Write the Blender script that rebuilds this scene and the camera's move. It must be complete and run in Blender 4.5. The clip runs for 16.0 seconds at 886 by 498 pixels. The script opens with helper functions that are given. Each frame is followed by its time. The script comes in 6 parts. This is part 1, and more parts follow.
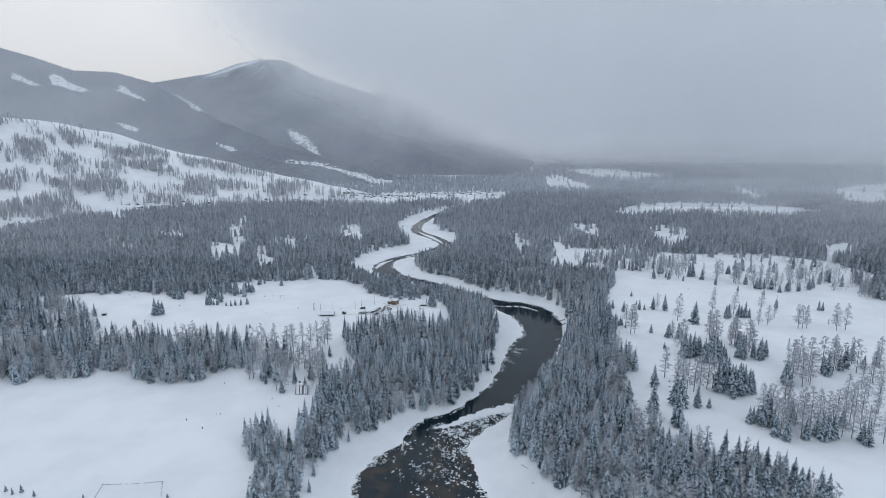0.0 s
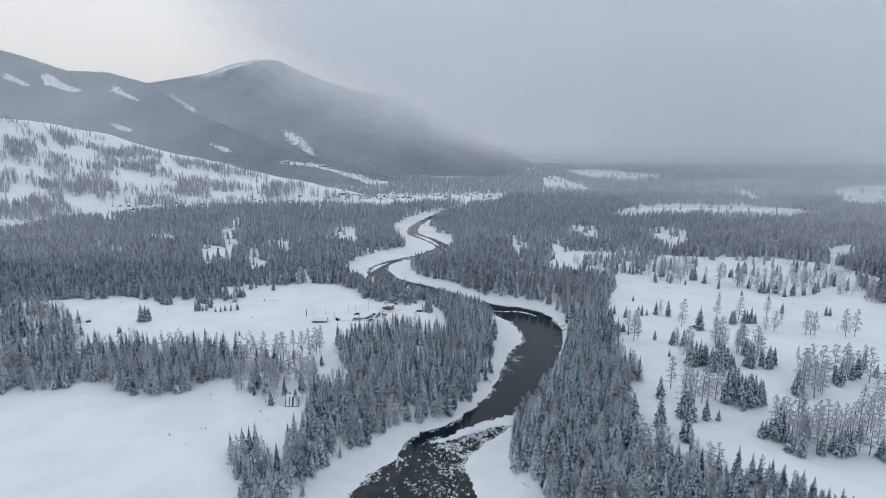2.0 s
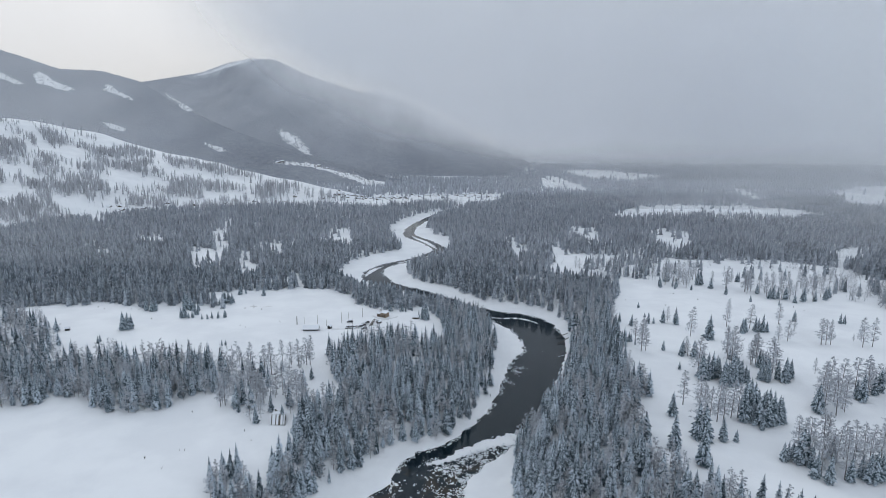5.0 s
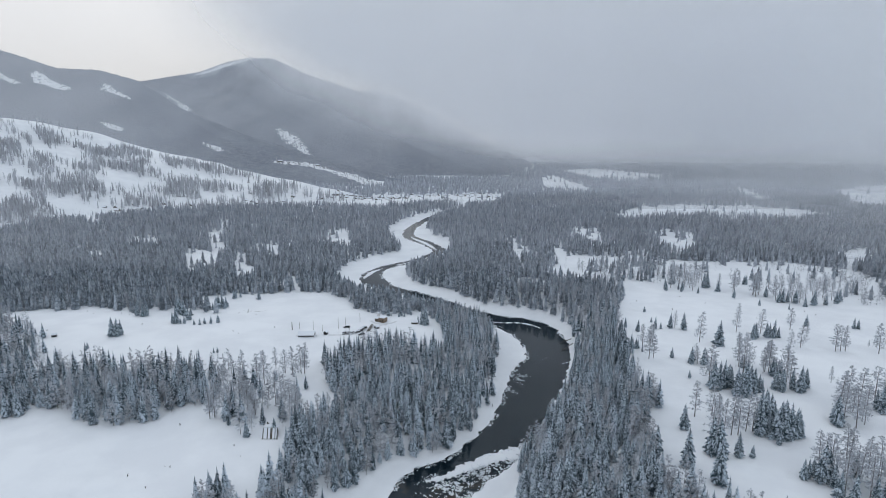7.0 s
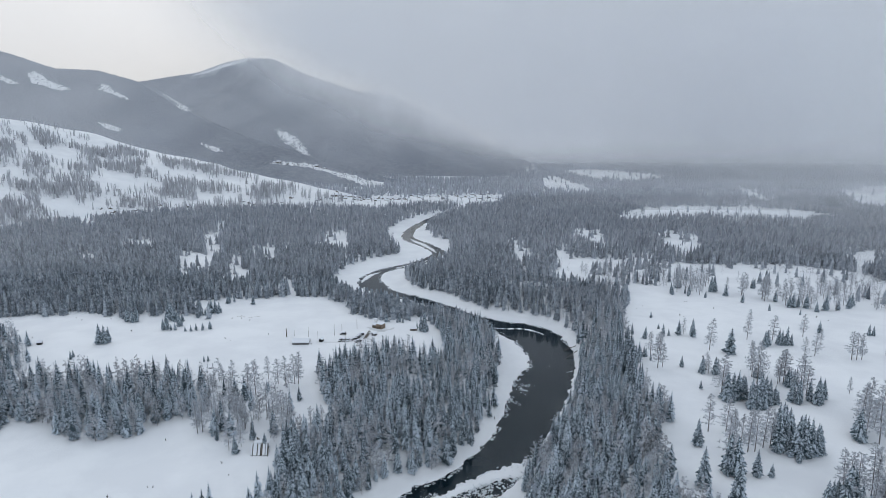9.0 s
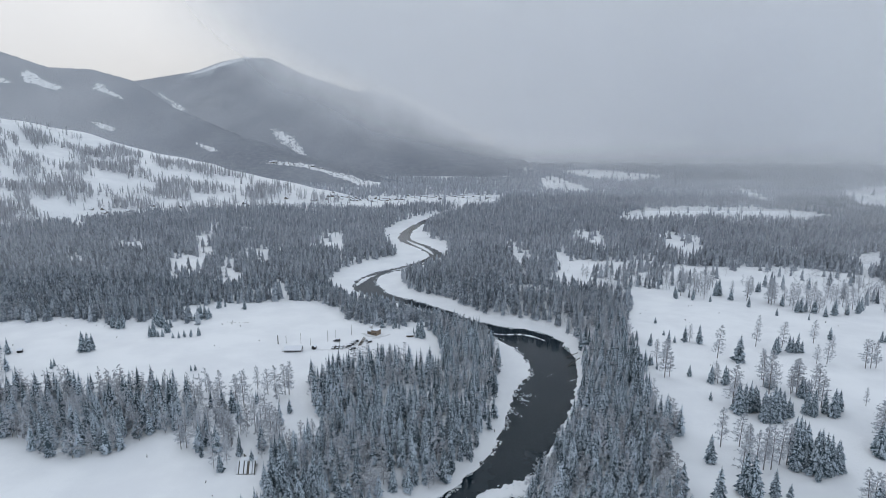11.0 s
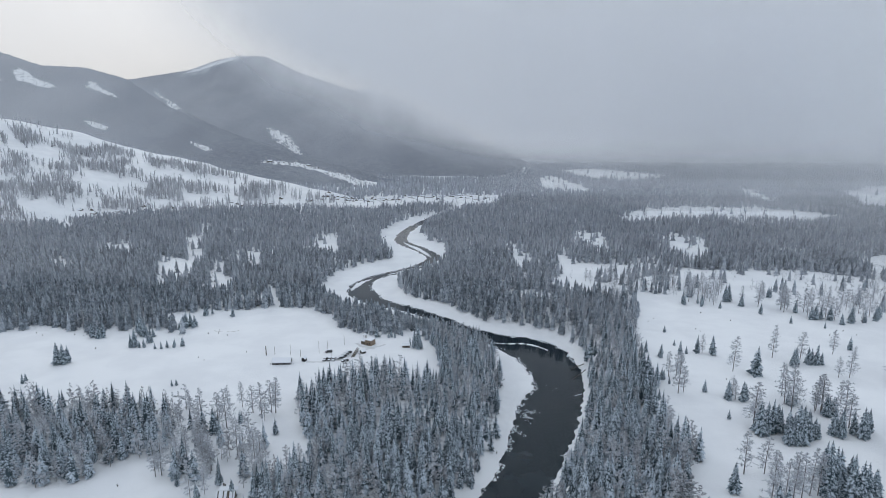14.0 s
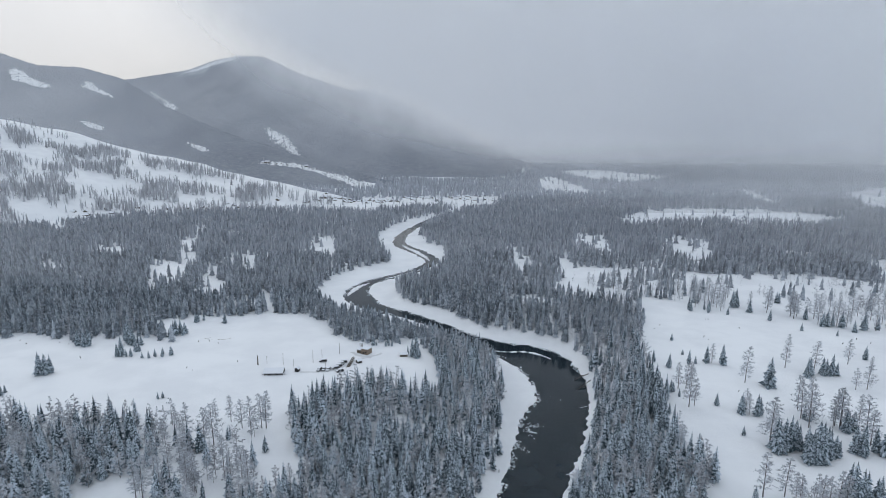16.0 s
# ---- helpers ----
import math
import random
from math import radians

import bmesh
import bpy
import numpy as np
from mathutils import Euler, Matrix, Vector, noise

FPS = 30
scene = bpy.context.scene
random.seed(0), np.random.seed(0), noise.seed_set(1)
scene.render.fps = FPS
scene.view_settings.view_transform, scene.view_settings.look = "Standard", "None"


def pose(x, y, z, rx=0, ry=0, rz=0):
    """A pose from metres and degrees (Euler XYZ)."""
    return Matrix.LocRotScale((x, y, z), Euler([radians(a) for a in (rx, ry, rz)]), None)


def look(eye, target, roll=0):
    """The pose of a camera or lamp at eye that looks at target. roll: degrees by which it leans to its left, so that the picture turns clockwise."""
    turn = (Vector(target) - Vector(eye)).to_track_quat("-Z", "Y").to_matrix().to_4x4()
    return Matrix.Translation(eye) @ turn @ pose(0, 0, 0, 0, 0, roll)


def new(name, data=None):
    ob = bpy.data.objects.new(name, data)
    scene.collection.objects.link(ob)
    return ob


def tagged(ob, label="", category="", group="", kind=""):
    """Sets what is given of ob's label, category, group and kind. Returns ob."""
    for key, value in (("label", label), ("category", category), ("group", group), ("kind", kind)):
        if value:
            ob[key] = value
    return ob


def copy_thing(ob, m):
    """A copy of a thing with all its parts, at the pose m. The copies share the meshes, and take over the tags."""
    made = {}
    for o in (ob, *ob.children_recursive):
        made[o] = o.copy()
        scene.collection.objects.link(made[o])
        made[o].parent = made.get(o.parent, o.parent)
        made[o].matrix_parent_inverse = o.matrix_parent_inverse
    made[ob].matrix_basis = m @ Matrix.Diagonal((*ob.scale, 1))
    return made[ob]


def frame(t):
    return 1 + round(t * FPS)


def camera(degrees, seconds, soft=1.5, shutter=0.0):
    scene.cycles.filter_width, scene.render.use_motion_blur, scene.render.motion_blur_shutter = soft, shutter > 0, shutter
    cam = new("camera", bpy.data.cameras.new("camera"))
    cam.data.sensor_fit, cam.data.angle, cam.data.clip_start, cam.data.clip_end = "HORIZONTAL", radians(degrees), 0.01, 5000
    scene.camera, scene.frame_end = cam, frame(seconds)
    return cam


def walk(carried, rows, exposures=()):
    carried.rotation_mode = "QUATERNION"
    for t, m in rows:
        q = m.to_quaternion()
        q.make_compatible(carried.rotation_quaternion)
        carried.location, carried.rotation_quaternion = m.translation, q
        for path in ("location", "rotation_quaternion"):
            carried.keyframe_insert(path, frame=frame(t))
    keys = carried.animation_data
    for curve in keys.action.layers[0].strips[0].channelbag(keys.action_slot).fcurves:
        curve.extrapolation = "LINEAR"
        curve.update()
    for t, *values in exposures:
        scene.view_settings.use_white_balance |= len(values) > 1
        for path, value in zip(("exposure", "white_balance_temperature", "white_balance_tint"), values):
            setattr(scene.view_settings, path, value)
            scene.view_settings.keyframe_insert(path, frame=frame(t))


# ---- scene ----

# ------------------------------------------------------------ camera
cam = camera(73.7, 16.0, soft=0.55)
PATH = [
    (0, (0.00, 0.00, 149.97), (0.00, 97.96, 129.86), 0.25),
    (2, (0.01, 14.03, 149.47), (0.60, 112.01, 129.49), 0.26),
    (4, (-0.10, 27.47, 149.11), (0.97, 125.45, 129.16), 0.37),
    (6.5, (0.12, 44.68, 148.82), (1.22, 142.63, 128.67), 0.32),
    (8, (0.44, 55.45, 148.48), (1.46, 153.40, 128.40), 0.21),
    (9.5, (0.59, 66.41, 148.01), (1.71, 164.37, 127.95), 0.29),
    (11.5, (0.55, 80.89, 147.52), (2.21, 178.84, 127.43), 0.28),
    (13, (0.58, 91.78, 147.28), (2.43, 189.69, 127.05), 0.29),
    (14.5, (0.62, 102.62, 147.22), (2.60, 200.54, 127.02), 0.33),
    (16, (0.64, 113.46, 147.08), (2.78, 211.39, 126.97), 0.37),
]
walk(cam, [(t, look(eye, target, roll)) for t, eye, target, roll in PATH], [(0, -0.03, 6350, 10), (1.2, -0.02, 6450, 10), (2.4, 0, 6500, 10), (16, 0, 6500, 10)])

# ------------------------------------------------------------ light
SUN_AZ, SUN_EL = -33.0, 20.0  # degrees from the valley's axis, and above the horizon
sun_way = Vector((math.sin(radians(SUN_AZ)) * math.cos(radians(SUN_EL)), math.cos(radians(SUN_AZ)) * math.cos(radians(SUN_EL)), math.sin(radians(SUN_EL))))


def link(tree, a, b):
    tree.links.new(a, b)


def node(tree, kind, **values):
    n = tree.nodes.new(kind)
    for key, value in values.items():
        if key in n.inputs:
            n.inputs[key].default_value = value
    return n


def math_node(tree, op, a, b=None, clamp=False):
    n = tree.nodes.new("ShaderNodeMath")
    n.operation, n.use_clamp = op, clamp
    for k, v in enumerate((a, b)):
        if v is None:
            continue
        if isinstance(v, (int, float)):
            n.inputs[k].default_value = v
        else:
            link(tree, v, n.inputs[k])
    return n.outputs[0]


def mix_color(tree, factor, a, b):
    n = tree.nodes.new("ShaderNodeMix")
    n.data_type = "RGBA"
    for sock, v in ((n.inputs[0], factor), (n.inputs[6], a), (n.inputs[7], b)):
        if isinstance(v, (int, float)):
            sock.default_value = v
        elif isinstance(v, tuple):
            sock.default_value = (*v, 1)
        else:
            link(tree, v, sock)
    return n.outputs[2]


def ramp(tree, value, lo, hi):
    n = tree.nodes.new("ShaderNodeMapRange")
    n.interpolation_type = "SMOOTHSTEP"
    n.inputs[1].default_value, n.inputs[2].default_value = lo, hi
    link(tree, value, n.inputs[0])
    return n.outputs[0]


def build_world():
    w = bpy.data.worlds.new("overcast_sky")
    scene.world = w
    w.use_nodes = True
    t = w.node_tree
    t.nodes.clear()
    out = t.nodes.new("ShaderNodeOutputWorld")
    bg = t.nodes.new("ShaderNodeBackground")
    sky = t.nodes.new("ShaderNodeTexSky")
    sky.sky_type, sky.sun_disc = "NISHITA", False
    sky.sun_elevation, sky.sun_rotation = radians(SUN_EL), radians(SUN_AZ)
    sky.air_density, sky.dust_density = 1.0, 2.0
    co = t.nodes.new("ShaderNodeTexCoord")
    xyz = t.nodes.new("ShaderNodeSeparateXYZ")
    link(t, co.outputs["Generated"], xyz.inputs[0])
    # cloud deck: dull at the horizon, brighter overhead
    high = ramp(t, xyz.outputs[2], -0.02, 0.75)
    low = ramp(t, xyz.outputs[2], -0.03, 0.16)
    east = ramp(t, xyz.outputs[0], 0.0, 0.75)
    base = mix_color(t, low, (0.465, 0.49, 0.525), (0.565, 0.59, 0.63))
    base = mix_color(t, east, base, mix_color(t, low, (0.52, 0.60, 0.68), (0.665, 0.785, 0.905)))
    base = mix_color(t, high, base, (0.72, 0.79, 0.88))
    dot = t.nodes.new("ShaderNodeVectorMath")
    dot.operation = "DOT_PRODUCT"
    dot.inputs[1].default_value = sun_way
    link(t, co.outputs["Generated"], dot.inputs[0])
    wide = math_node(t, "POWER", math_node(t, "MAXIMUM", dot.outputs["Value"], 0.0), 6.0)
    tight = math_node(t, "POWER", math_node(t, "MAXIMUM", dot.outputs["Value"], 0.0), 30.0)
    glow = math_node(t, "ADD", math_node(t, "MULTIPLY", wide, 0.085), math_node(t, "MULTIPLY", tight, 0.16))
    cloud = node(t, "ShaderNodeTexNoise", Scale=2.3, Detail=5.0, Roughness=0.55)
    link(t, co.outputs["Generated"], cloud.inputs["Vector"])
    patch = math_node(t, "ADD", math_node(t, "MULTIPLY", cloud.outputs[0], 0.16), 0.92)
    add = t.nodes.new("ShaderNodeMix")
    add.data_type, add.blend_type = "RGBA", "ADD"
    add.inputs[0].default_value = 1.0
    link(t, base, add.inputs[6])
    warm = t.nodes.new("ShaderNodeMix")
    warm.data_type, warm.blend_type = "RGBA", "MULTIPLY"
    warm.inputs[0].default_value = 1.0
    warm.inputs[6].default_value = (1.0, 0.985, 0.955, 1)
    link(t, glow, warm.inputs[7])
    link(t, warm.outputs[2], add.inputs[7])
    mul = t.nodes.new("ShaderNodeMix")
    mul.data_type, mul.blend_type = "RGBA", "MULTIPLY"
    mul.inputs[0].default_value = 1.0
    link(t, add.outputs[2], mul.inputs[6])
    link(t, patch, mul.inputs[7])
    link(t, mul.outputs[2], bg.inputs[0])
    clear = t.nodes.new("ShaderNodeBackground")
    clear.inputs[1].default_value = 0.003
    link(t, sky.outputs[0], clear.inputs[0])
    both = t.nodes.new("ShaderNodeAddShader")
    link(t, bg.outputs[0], both.inputs[0])
    link(t, clear.outputs[0], both.inputs[1])
    link(t, both.outputs[0], out.inputs[0])


build_world()
sun = bpy.data.lights.new("sun", "SUN")
sun.energy, sun.angle, sun.color = 0.35, radians(20), (1.0, 0.95, 0.88)
new("sun", sun).matrix_world = look((0, 0, 800), Vector((0, 0, 800)) - sun_way)


# ------------------------------------------------------------ materials
def material(name):
    m = bpy.data.materials.new(name)
    m.use_nodes = True
    t = m.node_tree
    return m, t, t.nodes["Principled BSDF"], t.nodes["Material Output"]


def place_noise(t, scale, detail=4.0, rough=0.55, coords="Object"):
    co = t.nodes.new("ShaderNodeTexCoord")
    n = node(t, "ShaderNodeTexNoise", Scale=scale, Detail=detail, Roughness=rough)
    link(t, co.outputs[coords], n.inputs["Vector"])
    return n.outputs[0]


def bump(t, bsdf, height, strength, distance):
    b = t.nodes.new("ShaderNodeBump")
    b.inputs["Strength"].default_value, b.inputs["Distance"].default_value = strength, distance
    link(t, height, b.inputs["Height"])
    link(t, b.outputs[0], bsdf.inputs["Normal"])


def snow_material(name, tint=(0.795, 0.822, 0.855), low=(0.735, 0.762, 0.80)):
    m, t, p, _ = material(name)
    drift = place_noise(t, 0.035, 5)
    grain = place_noise(t, 0.9, 6, 0.7)
    col = mix_color(t, ramp(t, drift, 0.35, 0.62), low, tint)
    col = mix_color(t, math_node(t, "MULTIPLY", ramp(t, grain, 0.58, 0.75), 0.12), col, (0.55, 0.58, 0.62))
    link(t, col, p.inputs["Base Color"])
    p.inputs["Roughness"].default_value = 0.75
    p.inputs["Specular IOR Level"].default_value = 0.2
    both = math_node(t, "ADD", math_node(t, "MULTIPLY", drift, 4.0), grain)
    bump(t, p, both, 0.35, 0.5)
    return m


def crown_material(name, dark, snow, amount, scale=1.6):
    """Needles with lumps of snow lying on them: per clump, and finer within it."""
    m, t, p, _ = material(name)
    g = t.nodes.new("ShaderNodeNewGeometry")
    tone = t.nodes.new("ShaderNodeAttribute")
    tone.attribute_name = "tone"
    xyz = t.nodes.new("ShaderNodeSeparateXYZ")
    link(t, g.outputs["Normal"], xyz.inputs[0])
    n = place_noise(t, scale, 3, 0.7)
    lying = t.nodes.new("ShaderNodeAttribute")
    lying.attribute_name = "load"
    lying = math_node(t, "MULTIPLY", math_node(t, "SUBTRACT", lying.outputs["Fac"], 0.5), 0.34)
    n = math_node(t, "ADD", math_node(t, "MULTIPLY", math_node(t, "SUBTRACT", n, 0.5), 1.5), 0.5)
    v = math_node(t, "ADD", math_node(t, "ADD", n, lying), math_node(t, "MULTIPLY", g.outputs["Random Per Island"], 0.26))
    v = math_node(t, "ADD", v, math_node(t, "MULTIPLY", xyz.outputs[2], 0.10))
    v = math_node(t, "ADD", v, math_node(t, "MULTIPLY", math_node(t, "SUBTRACT", tone.outputs["Fac"], 0.0), 0.22))
    f = ramp(t, v, 0.91 - amount, 1.30 - amount)
    info = t.nodes.new("ShaderNodeObjectInfo")
    body = mix_color(t, tone.outputs["Fac"], dark, tuple(min(1, c * 1.9 + 0.01) for c in dark))
    body = mix_color(t, math_node(t, "MULTIPLY", info.outputs["Random"], 0.35), body, tuple(c * 1.5 for c in dark))
    link(t, mix_color(t, f, body, snow), p.inputs["Base Color"])
    p.inputs["Roughness"].default_value = 0.85
    p.inputs["Specular IOR Level"].default_value = 0.1
    return m


def plain(name, color, rough=0.8, vary=0.25, scale=3.0, metal=0.0):
    m, t, p, _ = material(name)
    n = place_noise(t, scale, 5, 0.65)
    link(t, mix_color(t, ramp(t, n, 0.3, 0.7), tuple(c * (1 - vary) for c in color), tuple(min(1, c * (1 + vary)) for c in color)), p.inputs["Base Color"])
    p.inputs["Roughness"].default_value, p.inputs["Metallic"].default_value = rough, metal
    bump(t, p, n, 0.2, 0.05)
    return m


def water_material():
    m, t, p, _ = material("river_water")
    bed = t.nodes.new("ShaderNodeMix")
    bed.data_type = "RGBA"
    n = place_noise(t, 0.05, 3)
    link(t, mix_color(t, ramp(t, n, 0.35, 0.65), (0.004, 0.011, 0.017), (0.009, 0.018, 0.025)), bed.inputs[6])
    co = t.nodes.new("ShaderNodeTexCoord")
    xyz = t.nodes.new("ShaderNodeSeparateXYZ")
    link(t, co.outputs["Object"], xyz.inputs[0])
    # the brown bed shows through the shallow pool, but not in its deep channel
    shoal = math_node(t, "MULTIPLY", math_node(t, "MULTIPLY", ramp(t, xyz.outputs[1], 290.0, 268.0), ramp(t, xyz.outputs[1], 190.0, 210.0)), ramp(t, place_noise(t, 0.11, 4), 0.40, 0.60))
    deep = math_node(t, "ABSOLUTE", math_node(t, "SUBTRACT", xyz.outputs[0], math_node(t, "ADD", math_node(t, "MULTIPLY", xyz.outputs[1], 0.24), -72.0)))
    shoal = math_node(t, "MULTIPLY", shoal, ramp(t, deep, 3.0, 7.0))
    link(t, math_node(t, "MULTIPLY", shoal, 0.9), bed.inputs[0])
    bed.inputs[7].default_value = (0.040, 0.033, 0.024, 1)
    link(t, bed.outputs[2], p.inputs["Base Color"])
    p.inputs["Roughness"].default_value, p.inputs["IOR"].default_value = 0.10, 1.33
    p.inputs["Specular Tint"].default_value = (0.72, 0.86, 1.0, 1)
    p.inputs["Specular IOR Level"].default_value = 0.38
    ripple = place_noise(t, 0.8, 4)
    bump(t, p, ripple, 0.12, 0.1)
    return m


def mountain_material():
    """Frosted woods on a steep slope, distance haze mixed into the grey-blue: streaked by gullies, snow in the
    openings.
    """
    m, t, p, _ = material("hazed_mountain_wood")
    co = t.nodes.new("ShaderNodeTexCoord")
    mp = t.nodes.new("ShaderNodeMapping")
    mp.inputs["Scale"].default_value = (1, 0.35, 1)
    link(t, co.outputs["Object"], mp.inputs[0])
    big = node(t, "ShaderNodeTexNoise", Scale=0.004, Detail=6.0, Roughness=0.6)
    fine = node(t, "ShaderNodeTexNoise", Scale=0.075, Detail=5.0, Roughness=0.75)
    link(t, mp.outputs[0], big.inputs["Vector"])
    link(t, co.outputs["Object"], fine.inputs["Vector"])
    # wood colours lifted towards the haze that lies before the slopes
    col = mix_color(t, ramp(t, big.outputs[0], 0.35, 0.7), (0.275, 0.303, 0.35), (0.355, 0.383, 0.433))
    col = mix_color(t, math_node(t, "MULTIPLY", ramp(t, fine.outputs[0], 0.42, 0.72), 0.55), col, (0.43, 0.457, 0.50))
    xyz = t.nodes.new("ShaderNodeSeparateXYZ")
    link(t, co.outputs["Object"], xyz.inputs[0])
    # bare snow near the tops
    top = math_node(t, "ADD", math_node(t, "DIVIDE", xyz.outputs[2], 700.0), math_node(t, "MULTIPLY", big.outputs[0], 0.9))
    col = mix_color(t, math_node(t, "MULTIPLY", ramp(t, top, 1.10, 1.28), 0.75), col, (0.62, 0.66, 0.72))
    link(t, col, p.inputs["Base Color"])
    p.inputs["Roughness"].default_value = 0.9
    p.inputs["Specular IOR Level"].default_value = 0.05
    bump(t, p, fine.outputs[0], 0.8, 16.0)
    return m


SNOW = snow_material("fresh_snow")
SNOW_ROOF = snow_material("roof_snow", (0.80, 0.83, 0.87), (0.72, 0.76, 0.82))
ICE = snow_material("floe_ice", (0.74, 0.78, 0.82), (0.45, 0.50, 0.54))
WATER = water_material()
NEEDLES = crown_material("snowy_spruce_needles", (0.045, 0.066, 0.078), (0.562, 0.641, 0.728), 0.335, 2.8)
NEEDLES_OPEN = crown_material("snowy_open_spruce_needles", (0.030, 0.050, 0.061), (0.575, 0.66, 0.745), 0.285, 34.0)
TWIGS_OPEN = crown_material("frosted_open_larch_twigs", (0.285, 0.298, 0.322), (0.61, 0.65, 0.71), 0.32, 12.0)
# _MID, _UP, _FAR and TWIGS_HAZE: distance haze is mixed into the base colours
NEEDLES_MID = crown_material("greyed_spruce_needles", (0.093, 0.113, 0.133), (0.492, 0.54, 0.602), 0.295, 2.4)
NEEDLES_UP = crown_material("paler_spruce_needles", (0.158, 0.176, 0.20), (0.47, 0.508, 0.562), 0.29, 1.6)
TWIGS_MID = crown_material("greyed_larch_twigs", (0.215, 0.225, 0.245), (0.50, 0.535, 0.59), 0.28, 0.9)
NEEDLES_FAR = crown_material("hazed_spruce_needles", (0.205, 0.223, 0.252), (0.41, 0.442, 0.49), 0.29, 0.7)
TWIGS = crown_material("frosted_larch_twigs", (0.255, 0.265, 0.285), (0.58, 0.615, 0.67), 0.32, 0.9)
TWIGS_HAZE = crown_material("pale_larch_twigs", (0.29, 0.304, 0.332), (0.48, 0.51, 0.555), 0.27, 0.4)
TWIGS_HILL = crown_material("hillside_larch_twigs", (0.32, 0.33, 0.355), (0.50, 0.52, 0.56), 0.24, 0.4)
TWIGS_FAR = crown_material("hazed_wood_twigs", (0.29, 0.31, 0.345), (0.40, 0.43, 0.48), 0.22, 0.4)
BARK = plain("spruce_bark", (0.055, 0.048, 0.045), 0.9, 0.3, 2.0)
BARK_LARCH = plain("larch_bark", (0.22, 0.215, 0.215), 0.9, 0.35, 2.0)
LOG_WOOD = plain("weathered_logs", (0.11, 0.09, 0.07), 0.85, 0.3, 1.2)
NEW_WOOD = plain("fresh_boards", (0.23, 0.175, 0.13), 0.75, 0.2, 1.5)
GREY_LOGS = plain("frosted_grey_logs", (0.19, 0.19, 0.195), 0.9, 0.3, 1.5)
OLD_WOOD = plain("grey_boards", (0.10, 0.095, 0.09), 0.9, 0.3, 1.5)
PALE_WOOD = plain("frosted_planks", (0.33, 0.35, 0.38), 0.85, 0.2, 2.0)
DARK_GAP = plain("dark_opening", (0.02, 0.02, 0.022), 0.7, 0.2, 1.0)
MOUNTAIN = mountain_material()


# ------------------------------------------------------------ shape of the land
# river stations: x, y, half width, snow flat on the left, snow flat on the right (metres)
RIVER = [
    (-10, -60, 30, 20, 28), (-6, 120, 30, 20, 28), (-6.7, 195, 31, 20, 28), (-8.5, 215, 25, 17, 22), (-10.5, 231, 26, 16, 18.5),
    (-3.8, 255, 14.8, 17, 19), (-1.2, 270, 16.2, 10.5, 19), (12, 284, 12.8, 5, 18), (23.5, 297.5, 12.8, 4, 8), (33.7, 312.8, 12.4, 4.5, 3),
    (44.6, 337.3, 12.6, 5.5, 4), (55.0, 365, 14.6, 4.5, 4), (64.0, 390.6, 15.7, 10, 3), (74.0, 415.4, 14.0, 19, 3),
    (76.5, 437.7, 15.4, 22, 3.5), (74.0, 461.6, 18.2, 18, 6),
]
RIVER_FAR = [
    (66, 480, 18, 9, 13), (50, 492, 12.5, 9, 17), (38, 503, 10, 12, 14), (24, 516, 8, 18, 13), (7, 541, 6.5, 24, 14), (-9, 558, 6.5, 26, 17), (-27, 574, 7, 28, 16),
    (-47, 590, 8.5, 26, 18), (-62, 616, 12, 24, 22), (-66, 642, 9.5, 26, 25), (-58, 668, 6, 34, 22), (-40, 689, 5.5, 36, 26),
    (-13, 720, 6, 36, 18), (3, 763, 7, 39, 6), (-14, 812, 8.5, 34, 26), (-38, 858, 8, 20, 24), (-38, 923, 7, 25, 17),
    (-22, 995, 5.5, 22, 10), (-1, 1062, 4, 16, 9), (28, 1113, 3, 10, 6), (60, 1180, 2, 5, 4),
]


def course(stations, step=2.0):
    """The river's stations joined into one smooth line of points, about a step apart."""
    p = np.array(stations, float)
    p = np.vstack([2 * p[0] - p[1], p, 2 * p[-1] - p[-2]])
    out = []
    for a, b, c, d in zip(p, p[1:], p[2:], p[3:]):
        n = max(2, int(np.hypot(*(c - b)[:2]) / step))
        u = (np.arange(n) / n)[:, None]
        out.append(0.5 * (2 * b + (c - a) * u + (2 * a - 5 * b + 4 * c - d) * u**2 + (3 * b - 3 * c + d - a) * u**3))
    return np.vstack(out)


LINE = course(RIVER + RIVER_FAR)
AHEAD = np.gradient(LINE[:, :2], axis=0)
AHEAD /= np.linalg.norm(AHEAD, axis=1)[:, None]


def waves(x, y, size, seed=0.0):
    """Cheap smooth unevenness between about -1 and 1."""
    a, b = x / size, y / size
    return (np.sin(a * 1.7 + 2.1 * np.sin(b * 0.9 + seed)) + np.sin(b * 1.9 + 1.7 * np.sin(a * 1.1 + 2.3 * seed) + 1.3) + 0.6 * np.sin((a + b) * 3.1 + seed)) / 2.6


